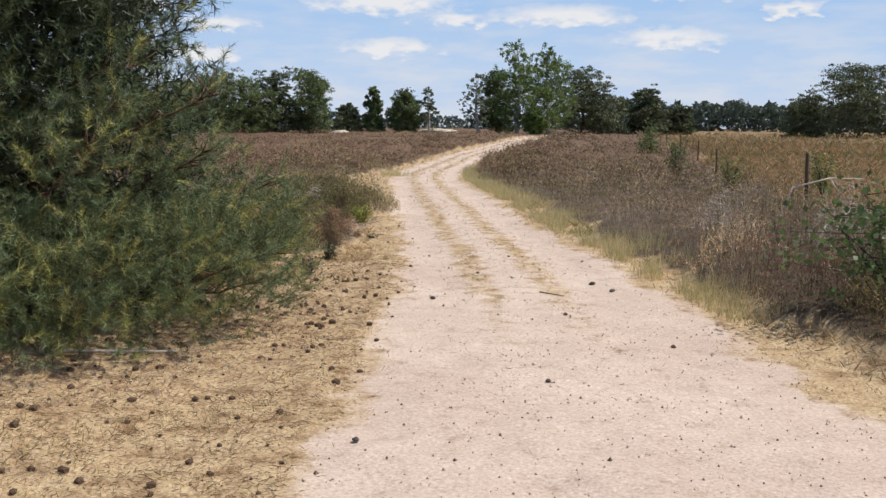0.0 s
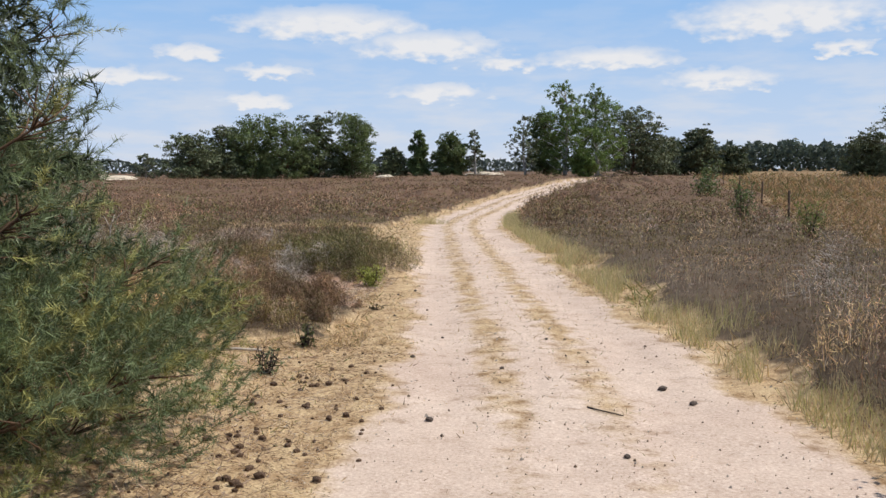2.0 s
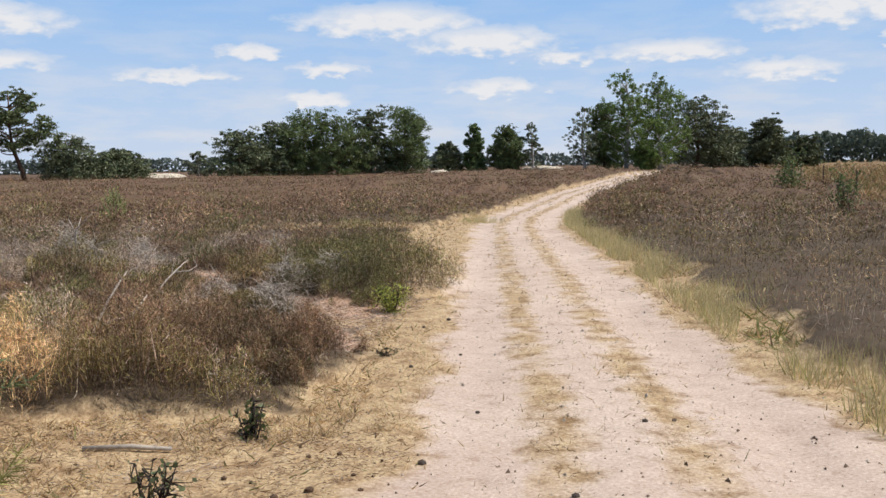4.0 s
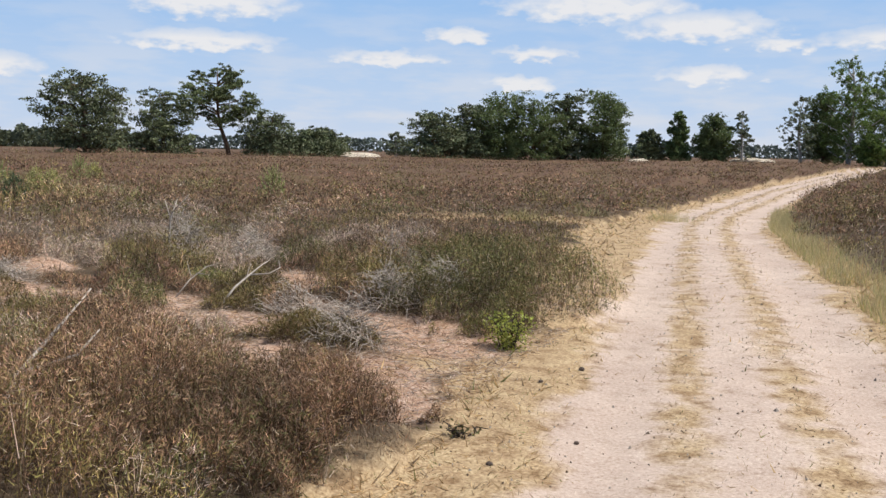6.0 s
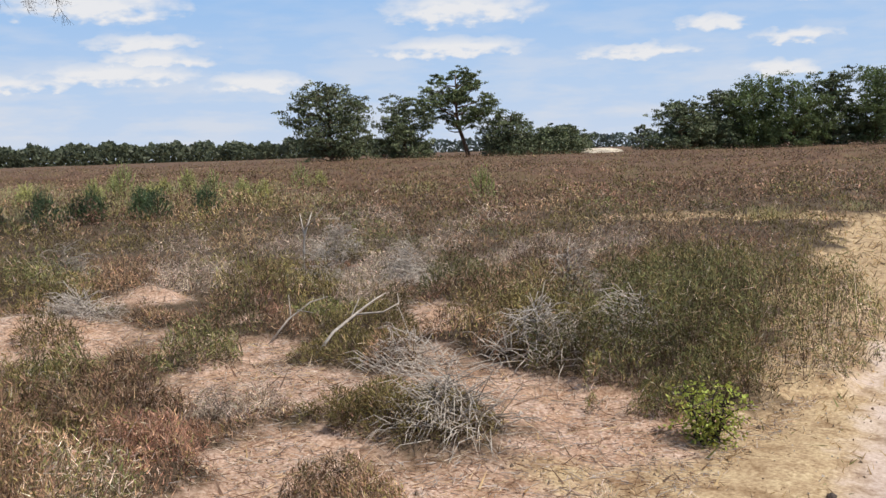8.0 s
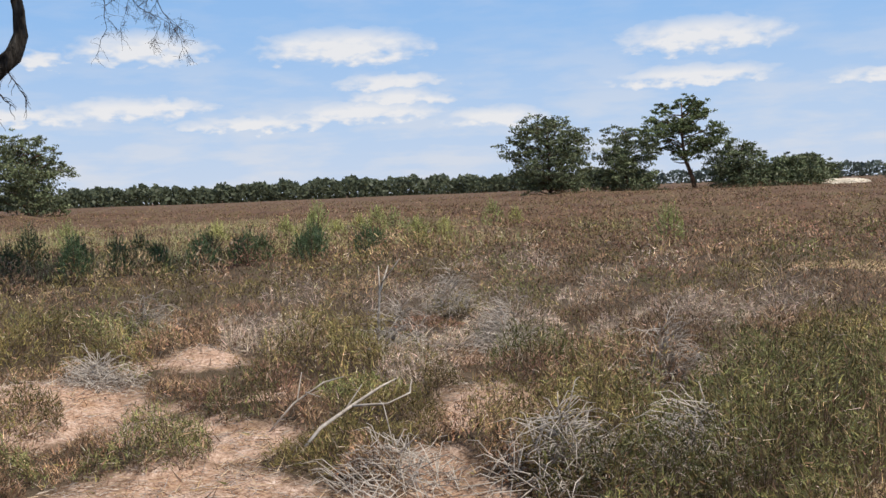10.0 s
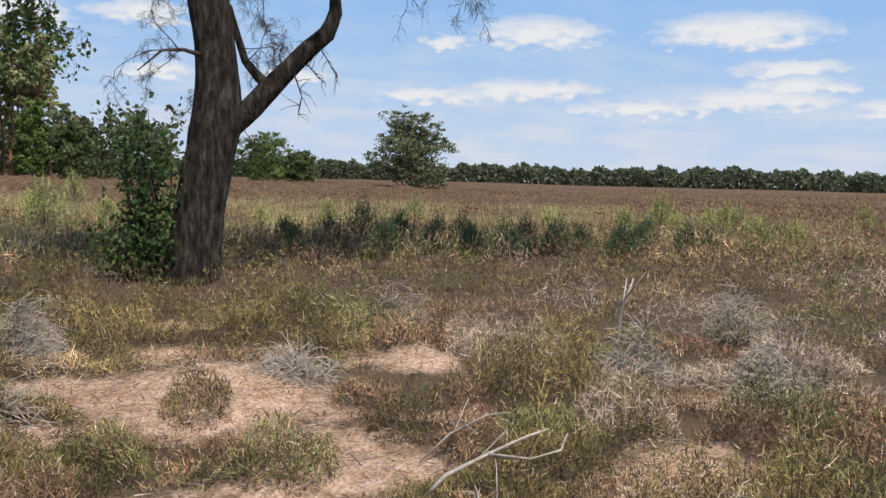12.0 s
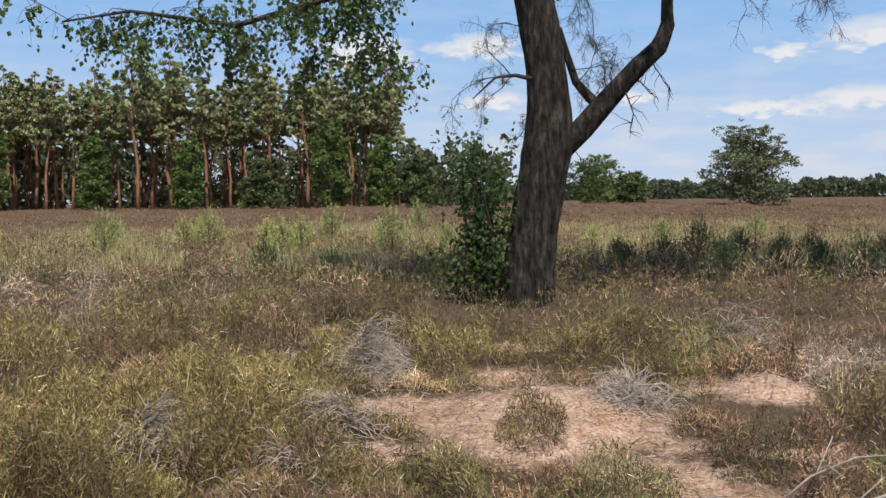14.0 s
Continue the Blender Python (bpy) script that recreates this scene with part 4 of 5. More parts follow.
def build_big_pine():
    g = np.random.default_rng(31)
    bx, by = -3.35, 9.6
    base = np.array(spot(bx, by))
    tree = root("pine_tree", base, "bushy young Scots pine with low branches beside the track", "tree")
    part("trunk", bm_mesh("trunk", tubes([(bent((0, 0, -0.2), (-0.15, 0.1, 6.3), 9, 0.05, g), taper(0.13, 0.02, 9))], 9), BARK_PINE), tree)
    # boughs: bearing from +x (degrees), height at the trunk, reach, rise
    env = lambda z: float(np.interp(z, [0, 0.9, 1.25, 1.9, 2.1, 2.5, 3.5, 6.3], [2.35, 2.25, 1.8, 1.5, 1.65, 1.75, 1.65, 0.25]))
    boughs = [(36, 1.75, 1.9, 0.3), (-11, 1.3, 1.95, 0.3)]
    for k in range(90):
        z = 0.25 + 5.4 * (k / 90) ** 1.15
        reach = env(z) * g.uniform(0.7, 1.0)
        boughs.append((k * 137.5 % 360 + g.uniform(-15, 15), z, reach, g.uniform(0.05, 0.3) * reach + (0.0 if z > 0.8 else 0.05)))
    for a in (22, 12, 2, -8, -18, -28, -38, -48, -58, -68, 33, -80, -95, -108, -120, -132, -145):
        boughs.append((a + g.uniform(-5, 5), g.uniform(0.15, 0.4), g.uniform(1.9, 2.45), g.uniform(0.05, 0.3)))
        boughs.append((a + g.uniform(-5, 5), g.uniform(0.6, 1.2), g.uniform(1.35, 1.8), g.uniform(0.1, 0.3)))
        boughs.append((a + g.uniform(-5, 5), g.uniform(2.1, 3.2), g.uniform(1.2, 1.6), g.uniform(0.1, 0.35)))
    for k in range(62):
        z = 0.9 + 3.8 * g.random()
        boughs.append((g.uniform(-165, 30), z, env(z) * g.uniform(0.5, 0.95), g.uniform(0.05, 0.35)))
    boughs = [(a, z, reach * (0.8 if math.sin(radians(a)) > 0.5 else 1.0), rise) for a, z, reach, rise in boughs]
    lines, tips, ways, lens, cols, front = [], [], [], [], [], []
    dead_lines = []
    for a, z, reach, rise in boughs:
        a = radians(a)
        end = np.array((math.cos(a) * reach, math.sin(a) * reach, z + rise))
        line = bent((0, 0, z), end, 7, 0.035, g)
        line[:, 2] += 0.1 * np.sin(np.linspace(0, 1, 7) * math.pi) * -1
        lines.append((line, taper(0.026, 0.005, 7)))
        near = math.cos(a - radians(-50)) > -0.15
        for j in range(23 if near else 10):
            f = 0.3 + 0.7 * g.random() ** 0.7 if j > 4 else 0.9 + 0.1 * g.random()
            i = min(int(f * 6), 5)
            p = line[i] + (line[i + 1] - line[i]) * (f * 6 - i)
            out = np.array((math.cos(a), math.sin(a), 0.0))
            d = out * g.uniform(0.3, 1.0) + g.normal(size=3) * np.array((0.6, 0.6, 0.35)) + np.array((0, 0, 0.45))
            d /= np.linalg.norm(d)
            ln = g.uniform(0.2, 0.4)
            q = p + d * ln * 0.55
            if q[2] < 0.1:
                q[2] = 0.1
            lines.append((np.array((p, (p + q) / 2 + g.normal(size=3) * 0.01, q)), [0.006, 0.004, 0.003]))
            tips.append(q)
            dd = d + g.normal(size=3) * 0.28 + np.array((0, 0, 0.25))
            ways.append(dd / np.linalg.norm(dd))
            lens.append(ln * g.uniform(0.45, 0.8))
            yellow = g.random() < 0.2
            cols.append((0.3, 0.29, 0.1) if yellow else (0.13, 0.165, 0.072) if g.random() < 0.6 else (0.16, 0.2, 0.105))
            front.append(near)
        if g.random() < 0.5 and z < 2.5:
            for j in range(3):
                f = g.uniform(0.2, 0.6)
                p = line[int(f * 6)]
                dead_lines.append((bent(p, p + g.normal(size=3) * np.array((0.3, 0.3, 0.2)), 5, 0.03, g), taper(0.006, 0.0015, 5)))
    # shoots all through the crown, and thick at the skirt
    for k in range(4700):
        skirt = k >= 2000
        a = radians(g.uniform(-140, 30) if skirt else g.uniform(-165, 40))
        z = g.uniform(0.04, 0.85) if skirt else 0.5 + 3.6 * g.random() ** 0.9
        rr = g.uniform(1.1, 2.35) if skirt else 0.98 * env(z) * math.sqrt(g.random())
        p = np.array((math.cos(a) * rr, math.sin(a) * rr, z))
        d = np.array((math.cos(a) * 0.6, math.sin(a) * 0.6, 0.6)) + g.normal(size=3) * 0.45
        d /= np.linalg.norm(d)
        tips.append(p), ways.append(d), lens.append(g.uniform(0.12, 0.26))
        cols.append((0.3, 0.29, 0.1) if g.random() < (0.3 if skirt else 0.1) else (0.135, 0.172, 0.078))
        front.append(True)
    tagged(part("bough_work", bm_mesh("bough_work", tubes(lines, 3), BARK_PINE), tree), kind="stuff")
    tagged(part("dead_twig_work", bm_mesh("dead_twig_work", tubes(dead_lines, 4), DEAD), tree, "bleached dead twigs inside the crown"), kind="stuff")
    tips, ways, lens, cols, front = (np.array(v) for v in (tips, ways, lens, cols, front))
    v1, c1 = shoot_needles(tips[front], ways[front], lens[front], 70, 0.06, g, cols[front], 0.0036)
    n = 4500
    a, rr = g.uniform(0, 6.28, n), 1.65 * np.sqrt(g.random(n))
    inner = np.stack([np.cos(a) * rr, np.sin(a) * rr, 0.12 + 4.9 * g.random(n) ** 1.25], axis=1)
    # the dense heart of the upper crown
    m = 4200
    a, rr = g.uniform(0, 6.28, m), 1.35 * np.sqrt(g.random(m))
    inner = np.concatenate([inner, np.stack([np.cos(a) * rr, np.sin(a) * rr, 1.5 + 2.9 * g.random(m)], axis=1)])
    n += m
    # inner needles get a far darker green that paints shade within the crown
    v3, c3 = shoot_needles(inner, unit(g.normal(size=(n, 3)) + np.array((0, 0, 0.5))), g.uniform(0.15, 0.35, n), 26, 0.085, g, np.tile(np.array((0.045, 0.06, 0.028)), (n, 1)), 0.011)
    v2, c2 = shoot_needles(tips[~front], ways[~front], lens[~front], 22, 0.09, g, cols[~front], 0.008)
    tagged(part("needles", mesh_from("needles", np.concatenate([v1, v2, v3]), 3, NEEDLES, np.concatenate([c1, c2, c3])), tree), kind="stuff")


build_big_pine()

# ---- the old birch ----


def twig_cluster(start, way, length, g, depth=3, droop=0.15, r=0.006):
    """Bare twigs that fork and hang."""
    lines = []
    p0 = np.array(start, float)
    d = np.array(way, float) / np.linalg.norm(way)
    n = 6
    pts = [p0]
    for i in range(n - 1):
        d = d + g.normal(size=3) * 0.22 + np.array((0, 0, -droop))
        d /= np.linalg.norm(d)
        pts.append(pts[-1] + d * length / (n - 1))
    lines.append((np.array(pts), taper(r, max(0.0012, r * 0.35), n)))
    if depth > 0:
        for i in range(1, n):
            for _ in range(1 if depth > 1 else 2):
                w = d * 0.4 + g.normal(size=3) * 0.8
                lines += twig_cluster(pts[i], w, length * g.uniform(0.35, 0.6), g, depth - 1, droop * 1.2, max(0.0012, r * 0.5))
    return lines


def leafy_twigs(lines, per_m, size, g, hang=0.12):
    """Leaves that hang along thin lines."""
    cs = []
    for pts, _ in lines:
        pts = np.asarray(pts)
        for a, b in zip(pts, pts[1:]):
            k = g.poisson(np.linalg.norm(b - a) * per_m)
            for _ in range(k):
                cs.append(a + (b - a) * g.random() + g.normal(size=3) * 0.025 + np.array((0, 0, -g.random() * hang)))
    return np.array(cs)


def build_old_birch():
    g = np.random.default_rng(51)
    tree = root("birch_tree", (0, 0, 0), "old leaning birch with dark furrowed bark and dead limbs", "tree")
    trunk = [(-10.98, 16.0, -0.15), (-10.97, 16.03, 0.25), (-10.96, 16.07, 0.6), (-10.96, 16.13, 1.07), (-10.96, 16.21, 1.5), (-10.96, 16.29, 1.92), (-10.96, 16.31, 2.3), (-10.96, 16.27, 2.76),
             (-10.96, 16.2, 3.2), (-10.95, 16.1, 3.75), (-10.9, 15.95, 4.8), (-10.8, 15.8, 6.2), (-10.7, 15.9, 8.0)]
    radii = [0.36, 0.31, 0.28, 0.265, 0.26, 0.27, 0.235, 0.205, 0.215, 0.2, 0.17, 0.12, 0.04]
    bm = tubes([(trunk, radii)], 20)
    bmesh.ops.subdivide_edges(bm, edges=bm.edges, cuts=2, use_grid_fill=True)
    for v in bm.verts:
        a = math.atan2(v.co.y - 16.2, v.co.x + 10.96)
        k = noise.noise(Vector((math.cos(a) * 5, math.sin(a) * 5, v.co.z * 1.2))) * 0.022 + noise.noise(Vector((v.co.x * 11, v.co.y * 11, v.co.z * 4))) * 0.016
        if v.co.z < 0.6:
            k += 0.05 * math.sin(a * 5 + 0.7) * (0.6 - v.co.z)
        v.co += Vector((math.cos(a), math.sin(a), 0)) * k
    part("trunk", bm_mesh("trunk", bm, BARK_BIRCH), tree)
    limb = [(-10.98, 16.3, 1.72), (-11.04, 16.46, 1.93), (-11.04, 16.66, 2.11), (-11.02, 16.99, 2.48), (-10.99, 17.25, 2.75), (-10.96, 17.46, 2.94), (-10.95, 17.55, 3.17), (-10.95, 17.54, 3.43), (-10.96, 17.5, 3.8), (-11.0, 17.6, 4.8), (-11.1, 17.9, 6.0)]
    bm = tubes([(limb, [0.15, 0.14, 0.125, 0.112, 0.1, 0.092, 0.07, 0.062, 0.055, 0.04, 0.02])], 12)
    bmesh.ops.subdivide_edges(bm, edges=bm.edges, cuts=1, use_grid_fill=True)
    for v in bm.verts:
        v.co += Vector([noise.noise(v.co * 9 + Vector((k * 7, 0, 0))) for k in range(3)]) * 0.014
    part("limb", bm_mesh("limb", bm, BARK_BIRCH), tree)
    inner = [(-11.1, 16.85, 2.34), (-11.15, 16.72, 2.48), (-11.15, 16.6, 2.62), (-11.13, 16.5, 2.92), (-11.1, 16.42, 3.2)]
    left = [(-10.8, 16.12, 2.62), (-10.78, 15.95, 2.66), (-10.76, 15.74, 2.64), (-10.75, 15.5, 2.42)]
    part("side_branch", bm_mesh("side_branch", tubes([(inner, [0.06, 0.055, 0.045, 0.04, 0.03])], 8), BARK_BIRCH), tree)
    part("side_branch", bm_mesh("side_branch", tubes([(left, [0.025, 0.02, 0.014, 0.006])], 6), TWIG), tree)
    lines = []
    for s, w, ln, dp in (((-10.95, 17.33, 2.89), (0, 0.7, -0.7), 0.45, 1), ((-10.95, 17.1, 2.5), (0, 0.5, -1), 0.5, 1), ((-10.95, 17.2, 2.6), (0, 1, -0.1), 0.35, 1), ((-11.0, 16.95, 2.45), (0.1, -0.3, 1), 0.5, 3), ((-11.0, 17.0, 2.5), (0.1, -0.5, 0.9), 0.5, 3),
                         ((-11.1, 16.6, 2.6), (0, 0.6, 0.5), 0.6, 3), ((-11.1, 16.55, 2.75), (0, 0.9, 0.1), 0.55, 3), ((-11.1, 16.7, 2.4), (0, 0.5, 0.2), 0.4, 2), ((-11.1, 16.5, 3.9), (0, 0.35, -1), 0.8, 3), ((-11.0, 16.7, 3.9), (0.1, 0.1, -1), 0.7, 3),
                         ((-10.76, 15.9, 2.66), (0, -0.7, 0.7), 0.6, 3), ((-10.76, 15.75, 2.64), (0, -1, -0.1), 0.6, 3), ((-10.76, 15.95, 2.66), (0, -0.6, -0.6), 0.5, 3), ((-10.9, 16.1, 3.15), (0, -1, 0.6), 0.5, 2),
                         ((-10.0, 18.3, 3.75), (0, 0.3, -1), 0.7, 3), ((-10.0, 18.6, 3.7), (0, 0.2, -1), 0.65, 3), ((-9.9, 18.1, 3.7), (0, 0.5, -1), 0.6, 2), ((-9.0, 14.6, 3.6), (0, 0.5, -1), 0.6, 2), ((-10.9, 16.25, 2.2), (0.2, -1, -0.3), 0.5, 3), ((-10.9, 16.5, 2.0), (0.1, 0.6, -1), 0.4, 2)):
        lines += twig_cluster(s, w, ln, g, dp, 0.12, 0.008 if dp > 1 else 0.011)
    tagged(part("twig_work", bm_mesh("twig_work", tubes(lines, 3), TWIG), tree, "fine bare dead twigs"), kind="stuff")
    # the leafy bough that hangs towards the track
    bough = [(-10.7, 15.95, 4.6), (-9.8, 15.6, 4.2), (-8.9, 15.3, 3.6), (-8.31, 15.1, 3.3), (-8.24, 14.66, 3.02), (-8.15, 14.23, 2.88), (-8.04, 13.8, 2.74), (-7.92, 13.44, 2.78), (-7.77, 13.06, 2.82), (-7.6, 12.6, 2.72)]
    bough2 = [(-8.3, 14.9, 3.2), (-8.44, 14.7, 2.95), (-8.41, 14.5, 2.7), (-8.4, 14.42, 2.5)]
    bough3 = [(-8.4, 14.65, 3.0), (-8.46, 14.85, 2.76), (-8.5, 14.95, 2.58), (-8.5, 15.03, 2.42)]
    bl = [(bough, taper(0.05, 0.008, len(bough))), (bough2, taper(0.014, 0.004, 4)), (bough3, taper(0.012, 0.003, 4))]
    part("leafy_bough", bm_mesh("leafy_bough", tubes(bl, 6), TWIG), tree)
    tw = []
    for line, k in ((bough, 46), (bough2, 9), (bough3, 9)):
        line = np.array(line)
        for j in range(k):
            f = g.uniform(0.32 if k > 20 else 0.1, 1.0) * (len(line) - 1)
            i = min(int(f), len(line) - 2)
            p = line[i] + (line[i + 1] - line[i]) * (f - i)
            tw += twig_cluster(p, g.normal(size=3) * np.array((0.6, 0.7, 0.35)) + np.array((0, -0.15, 0.1)), g.uniform(0.25, 0.6), g, 1, 0.3, 0.004)
    tagged(part("leafy_twig_work", bm_mesh("leafy_twig_work", tubes(tw, 3), TWIG), tree), kind="stuff")
    cs = leafy_twigs(tw, 26, 0.05, g)
    col = np.array((0.1, 0.15, 0.045)) * g.uniform(0.6, 1.5, (len(cs), 1)) * g.uniform(0.9, 1.1, (len(cs), 3))
    part("leaves", mesh_from("leaves", leaf_quads(cs, g.uniform(0.035, 0.062, len(cs)), g, 0.9, 0.75), 4, LEAVES, col), tree)
    # the crown overhead
    clumps = []
    for j in range(100):
        a, rr = g.uniform(0, 6.28), math.sqrt(g.random())
        clumps.append((-11.0 + math.cos(a) * rr * 2.7, 18.6 + math.sin(a) * rr * 5.0, 6.8 + 3.6 * g.random(), g.uniform(0.6, 1.05)))
    cl = []
    for c in clumps:
        cl.append((bent((-10.85, 15.95, max(4.2, c[2] - 1.6)), c[:3], 5, 0.08, g), taper(0.05, 0.008, 5)))
    part("crown_branches", bm_mesh("crown_branches", tubes(cl, 5), BARK_BIRCH), tree)
    part("crown", crown_mesh("crown", clumps, 400, 0.19, (0.1, 0.15, 0.045), g, LEAVES, 0.8, 0.5), tree)


build_old_birch()


def leafy_shrub(at, h, w, n, size, col, label, seed, name="shrub", stems=9):
    g = np.random.default_rng(seed)
    sh = root(name, at, label, "bush")
    lines, ends = [], []
    for j in range(stems):
        a = g.uniform(0, 6.28)
        end = np.array((math.cos(a) * w * g.uniform(0.15, 0.5), math.sin(a) * w * g.uniform(0.15, 0.5), h * g.uniform(0.55, 1.0)))
        ln = bent((0, 0, -0.05), end, 6, 0.04 * w, g)
        lines.append((ln, taper(0.012 * h + 0.003, 0.003, 6)))
        for i in range(2, 6):
            for _ in range(3):
                tip = ln[i] + g.normal(size=3) * np.array((w * 0.17, w * 0.17, h * 0.09))
                lines.append((np.array((ln[i], tip)), [0.004, 0.002]))
                ends.append(tip)
    tagged(part("twig_work", bm_mesh("twig_work", tubes(lines, 4), TWIG), sh), kind="stuff")
    ends = np.array(ends)
    c = ends[g.integers(len(ends), size=n)] + g.normal(size=(n, 3)) * np.array((w * 0.09, w * 0.09, h * 0.06))
    c[:, 2] = np.maximum(c[:, 2], 0.03)
    cols = np.array(col) * g.uniform(0.6, 1.4, (n, 1)) * g.uniform(0.92, 1.08, (n, 3))
    part("leaves", mesh_from("leaves", leaf_quads(c, size * g.uniform(0.6, 1.4, n), g, 0.3, 0.7), 4, LEAVES, cols), sh)
    return sh


leafy_shrub(spot(-10.85, 15.62), 1.9, 0.62, 2600, 0.055, (0.06, 0.11, 0.03), "dark green leafy shrub against the birch trunk", 61, stems=14)
leafy_shrub(spot(-10.7, 15.45), 0.8, 0.6, 900, 0.05, (0.085, 0.13, 0.035), "low green shrub at the foot of the birch", 62)
leafy_shrub(spot(-1.72, 16.92), 0.3, 0.24, 1500, 0.017, (0.42, 0.46, 0.1), "small yellow-green oak seedling beside the heather", 63, "oak_seedling")
leafy_shrub(spot(3.45, 9.95), 0.85, 1.2, 1900, 0.05, (0.12, 0.17, 0.06), "green bramble bush with dry stems on the verge", 64, "bramble_bush", 12)
leafy_shrub(spot(-1.45, 11.9), 0.26, 0.2, 130, 0.026, (0.17, 0.2, 0.1), "small grey-green seedling on the verge", 65, "seedling")
leafy_shrub(spot(-1.4, 12.8), 0.24, 0.18, 150, 0.03, (0.13, 0.15, 0.06), "small green tuft on the dry verge", 66, "seedling")
leafy_shrub(spot(-1.25, 14.9), 0.1, 0.16, 110, 0.02, (0.14, 0.13, 0.06), "tiny green plant beside the track", 68, "seedling")
leafy_shrub(spot(5.4, 24.5), 0.8, 0.5, 700, 0.05, (0.2, 0.23, 0.07), "young green sapling by the fence", 69, "sapling")
leafy_shrub(spot(6.9, 23.0), 0.85, 0.6, 700, 0.05, (0.26, 0.26, 0.08), "young yellow-green sapling by the fence", 70, "sapling")
leafy_shrub(spot(5.2, 30.5), 1.2, 0.7, 800, 0.06, (0.15, 0.19, 0.07), "young green sapling by the fence", 71, "sapling")
leafy_shrub(spot(6.4, 45.0), 1.5, 1.2, 900, 0.09, (0.15, 0.19, 0.07), "green bush in the heather bank", 72, "shrub")

# ---- young pines on the moor ----


def young_pine(h, seed, col, label):
    g = np.random.default_rng(seed)
    t = root("young_pine", (0, 0, 0), label, "young tree", "young pines")
    part("stem", bm_mesh("stem", tubes([(bent((0, 0, -0.05), (0, 0, h * 0.9), 5, 0.01, g), taper(0.02, 0.006, 5))], 5), BARK_PINE), t)
    tips, ways, lens, lines = [], [], [], []
    for k in range(46):
        f = (k + g.random()) / 46
        a, rr = k * 2.399, h * 0.44 * (1 - f) ** 0.7 * g.uniform(0.5, 1.0) + 0.02
        z0 = h * (0.06 + 0.72 * f)
        p = np.array((math.cos(a) * rr, math.sin(a) * rr, z0 + rr * 0.35))
        lines.append((np.array(((0, 0, z0), p)), [0.007, 0.004]))
        tips.append(p)
        w = np.array((math.cos(a) * 0.25, math.sin(a) * 0.25, 1.0)) + g.normal(size=3) * 0.12
        ways.append(w / np.linalg.norm(w))
        lens.append(h * g.uniform(0.16, 0.34))
        tips.append(p * np.array((0.75, 0.75, 0.92)))
        w = np.array((math.cos(a) * 0.7, math.sin(a) * 0.7, 0.7)) + g.normal(size=3) * 0.2
        ways.append(w / np.linalg.norm(w))
        lens.append(h * g.uniform(0.1, 0.2))
    tips.append(np.array((0, 0, h * 0.8))), ways.append(np.array((0, 0, 1.0))), lens.append(h * 0.22)
    tagged(part("twig_work", bm_mesh("twig_work", tubes(lines, 3), BARK_PINE), t), kind="stuff")
    tips, ways, lens = np.array(tips), np.array(ways), np.array(lens)
    v, c = shoot_needles(tips, ways, lens, 34, 0.052, g, np.tile(np.array(col), (len(tips), 1)), 0.014)
    part("needles", mesh_from("needles", v, 3, NEEDLES, c), t)
    return t


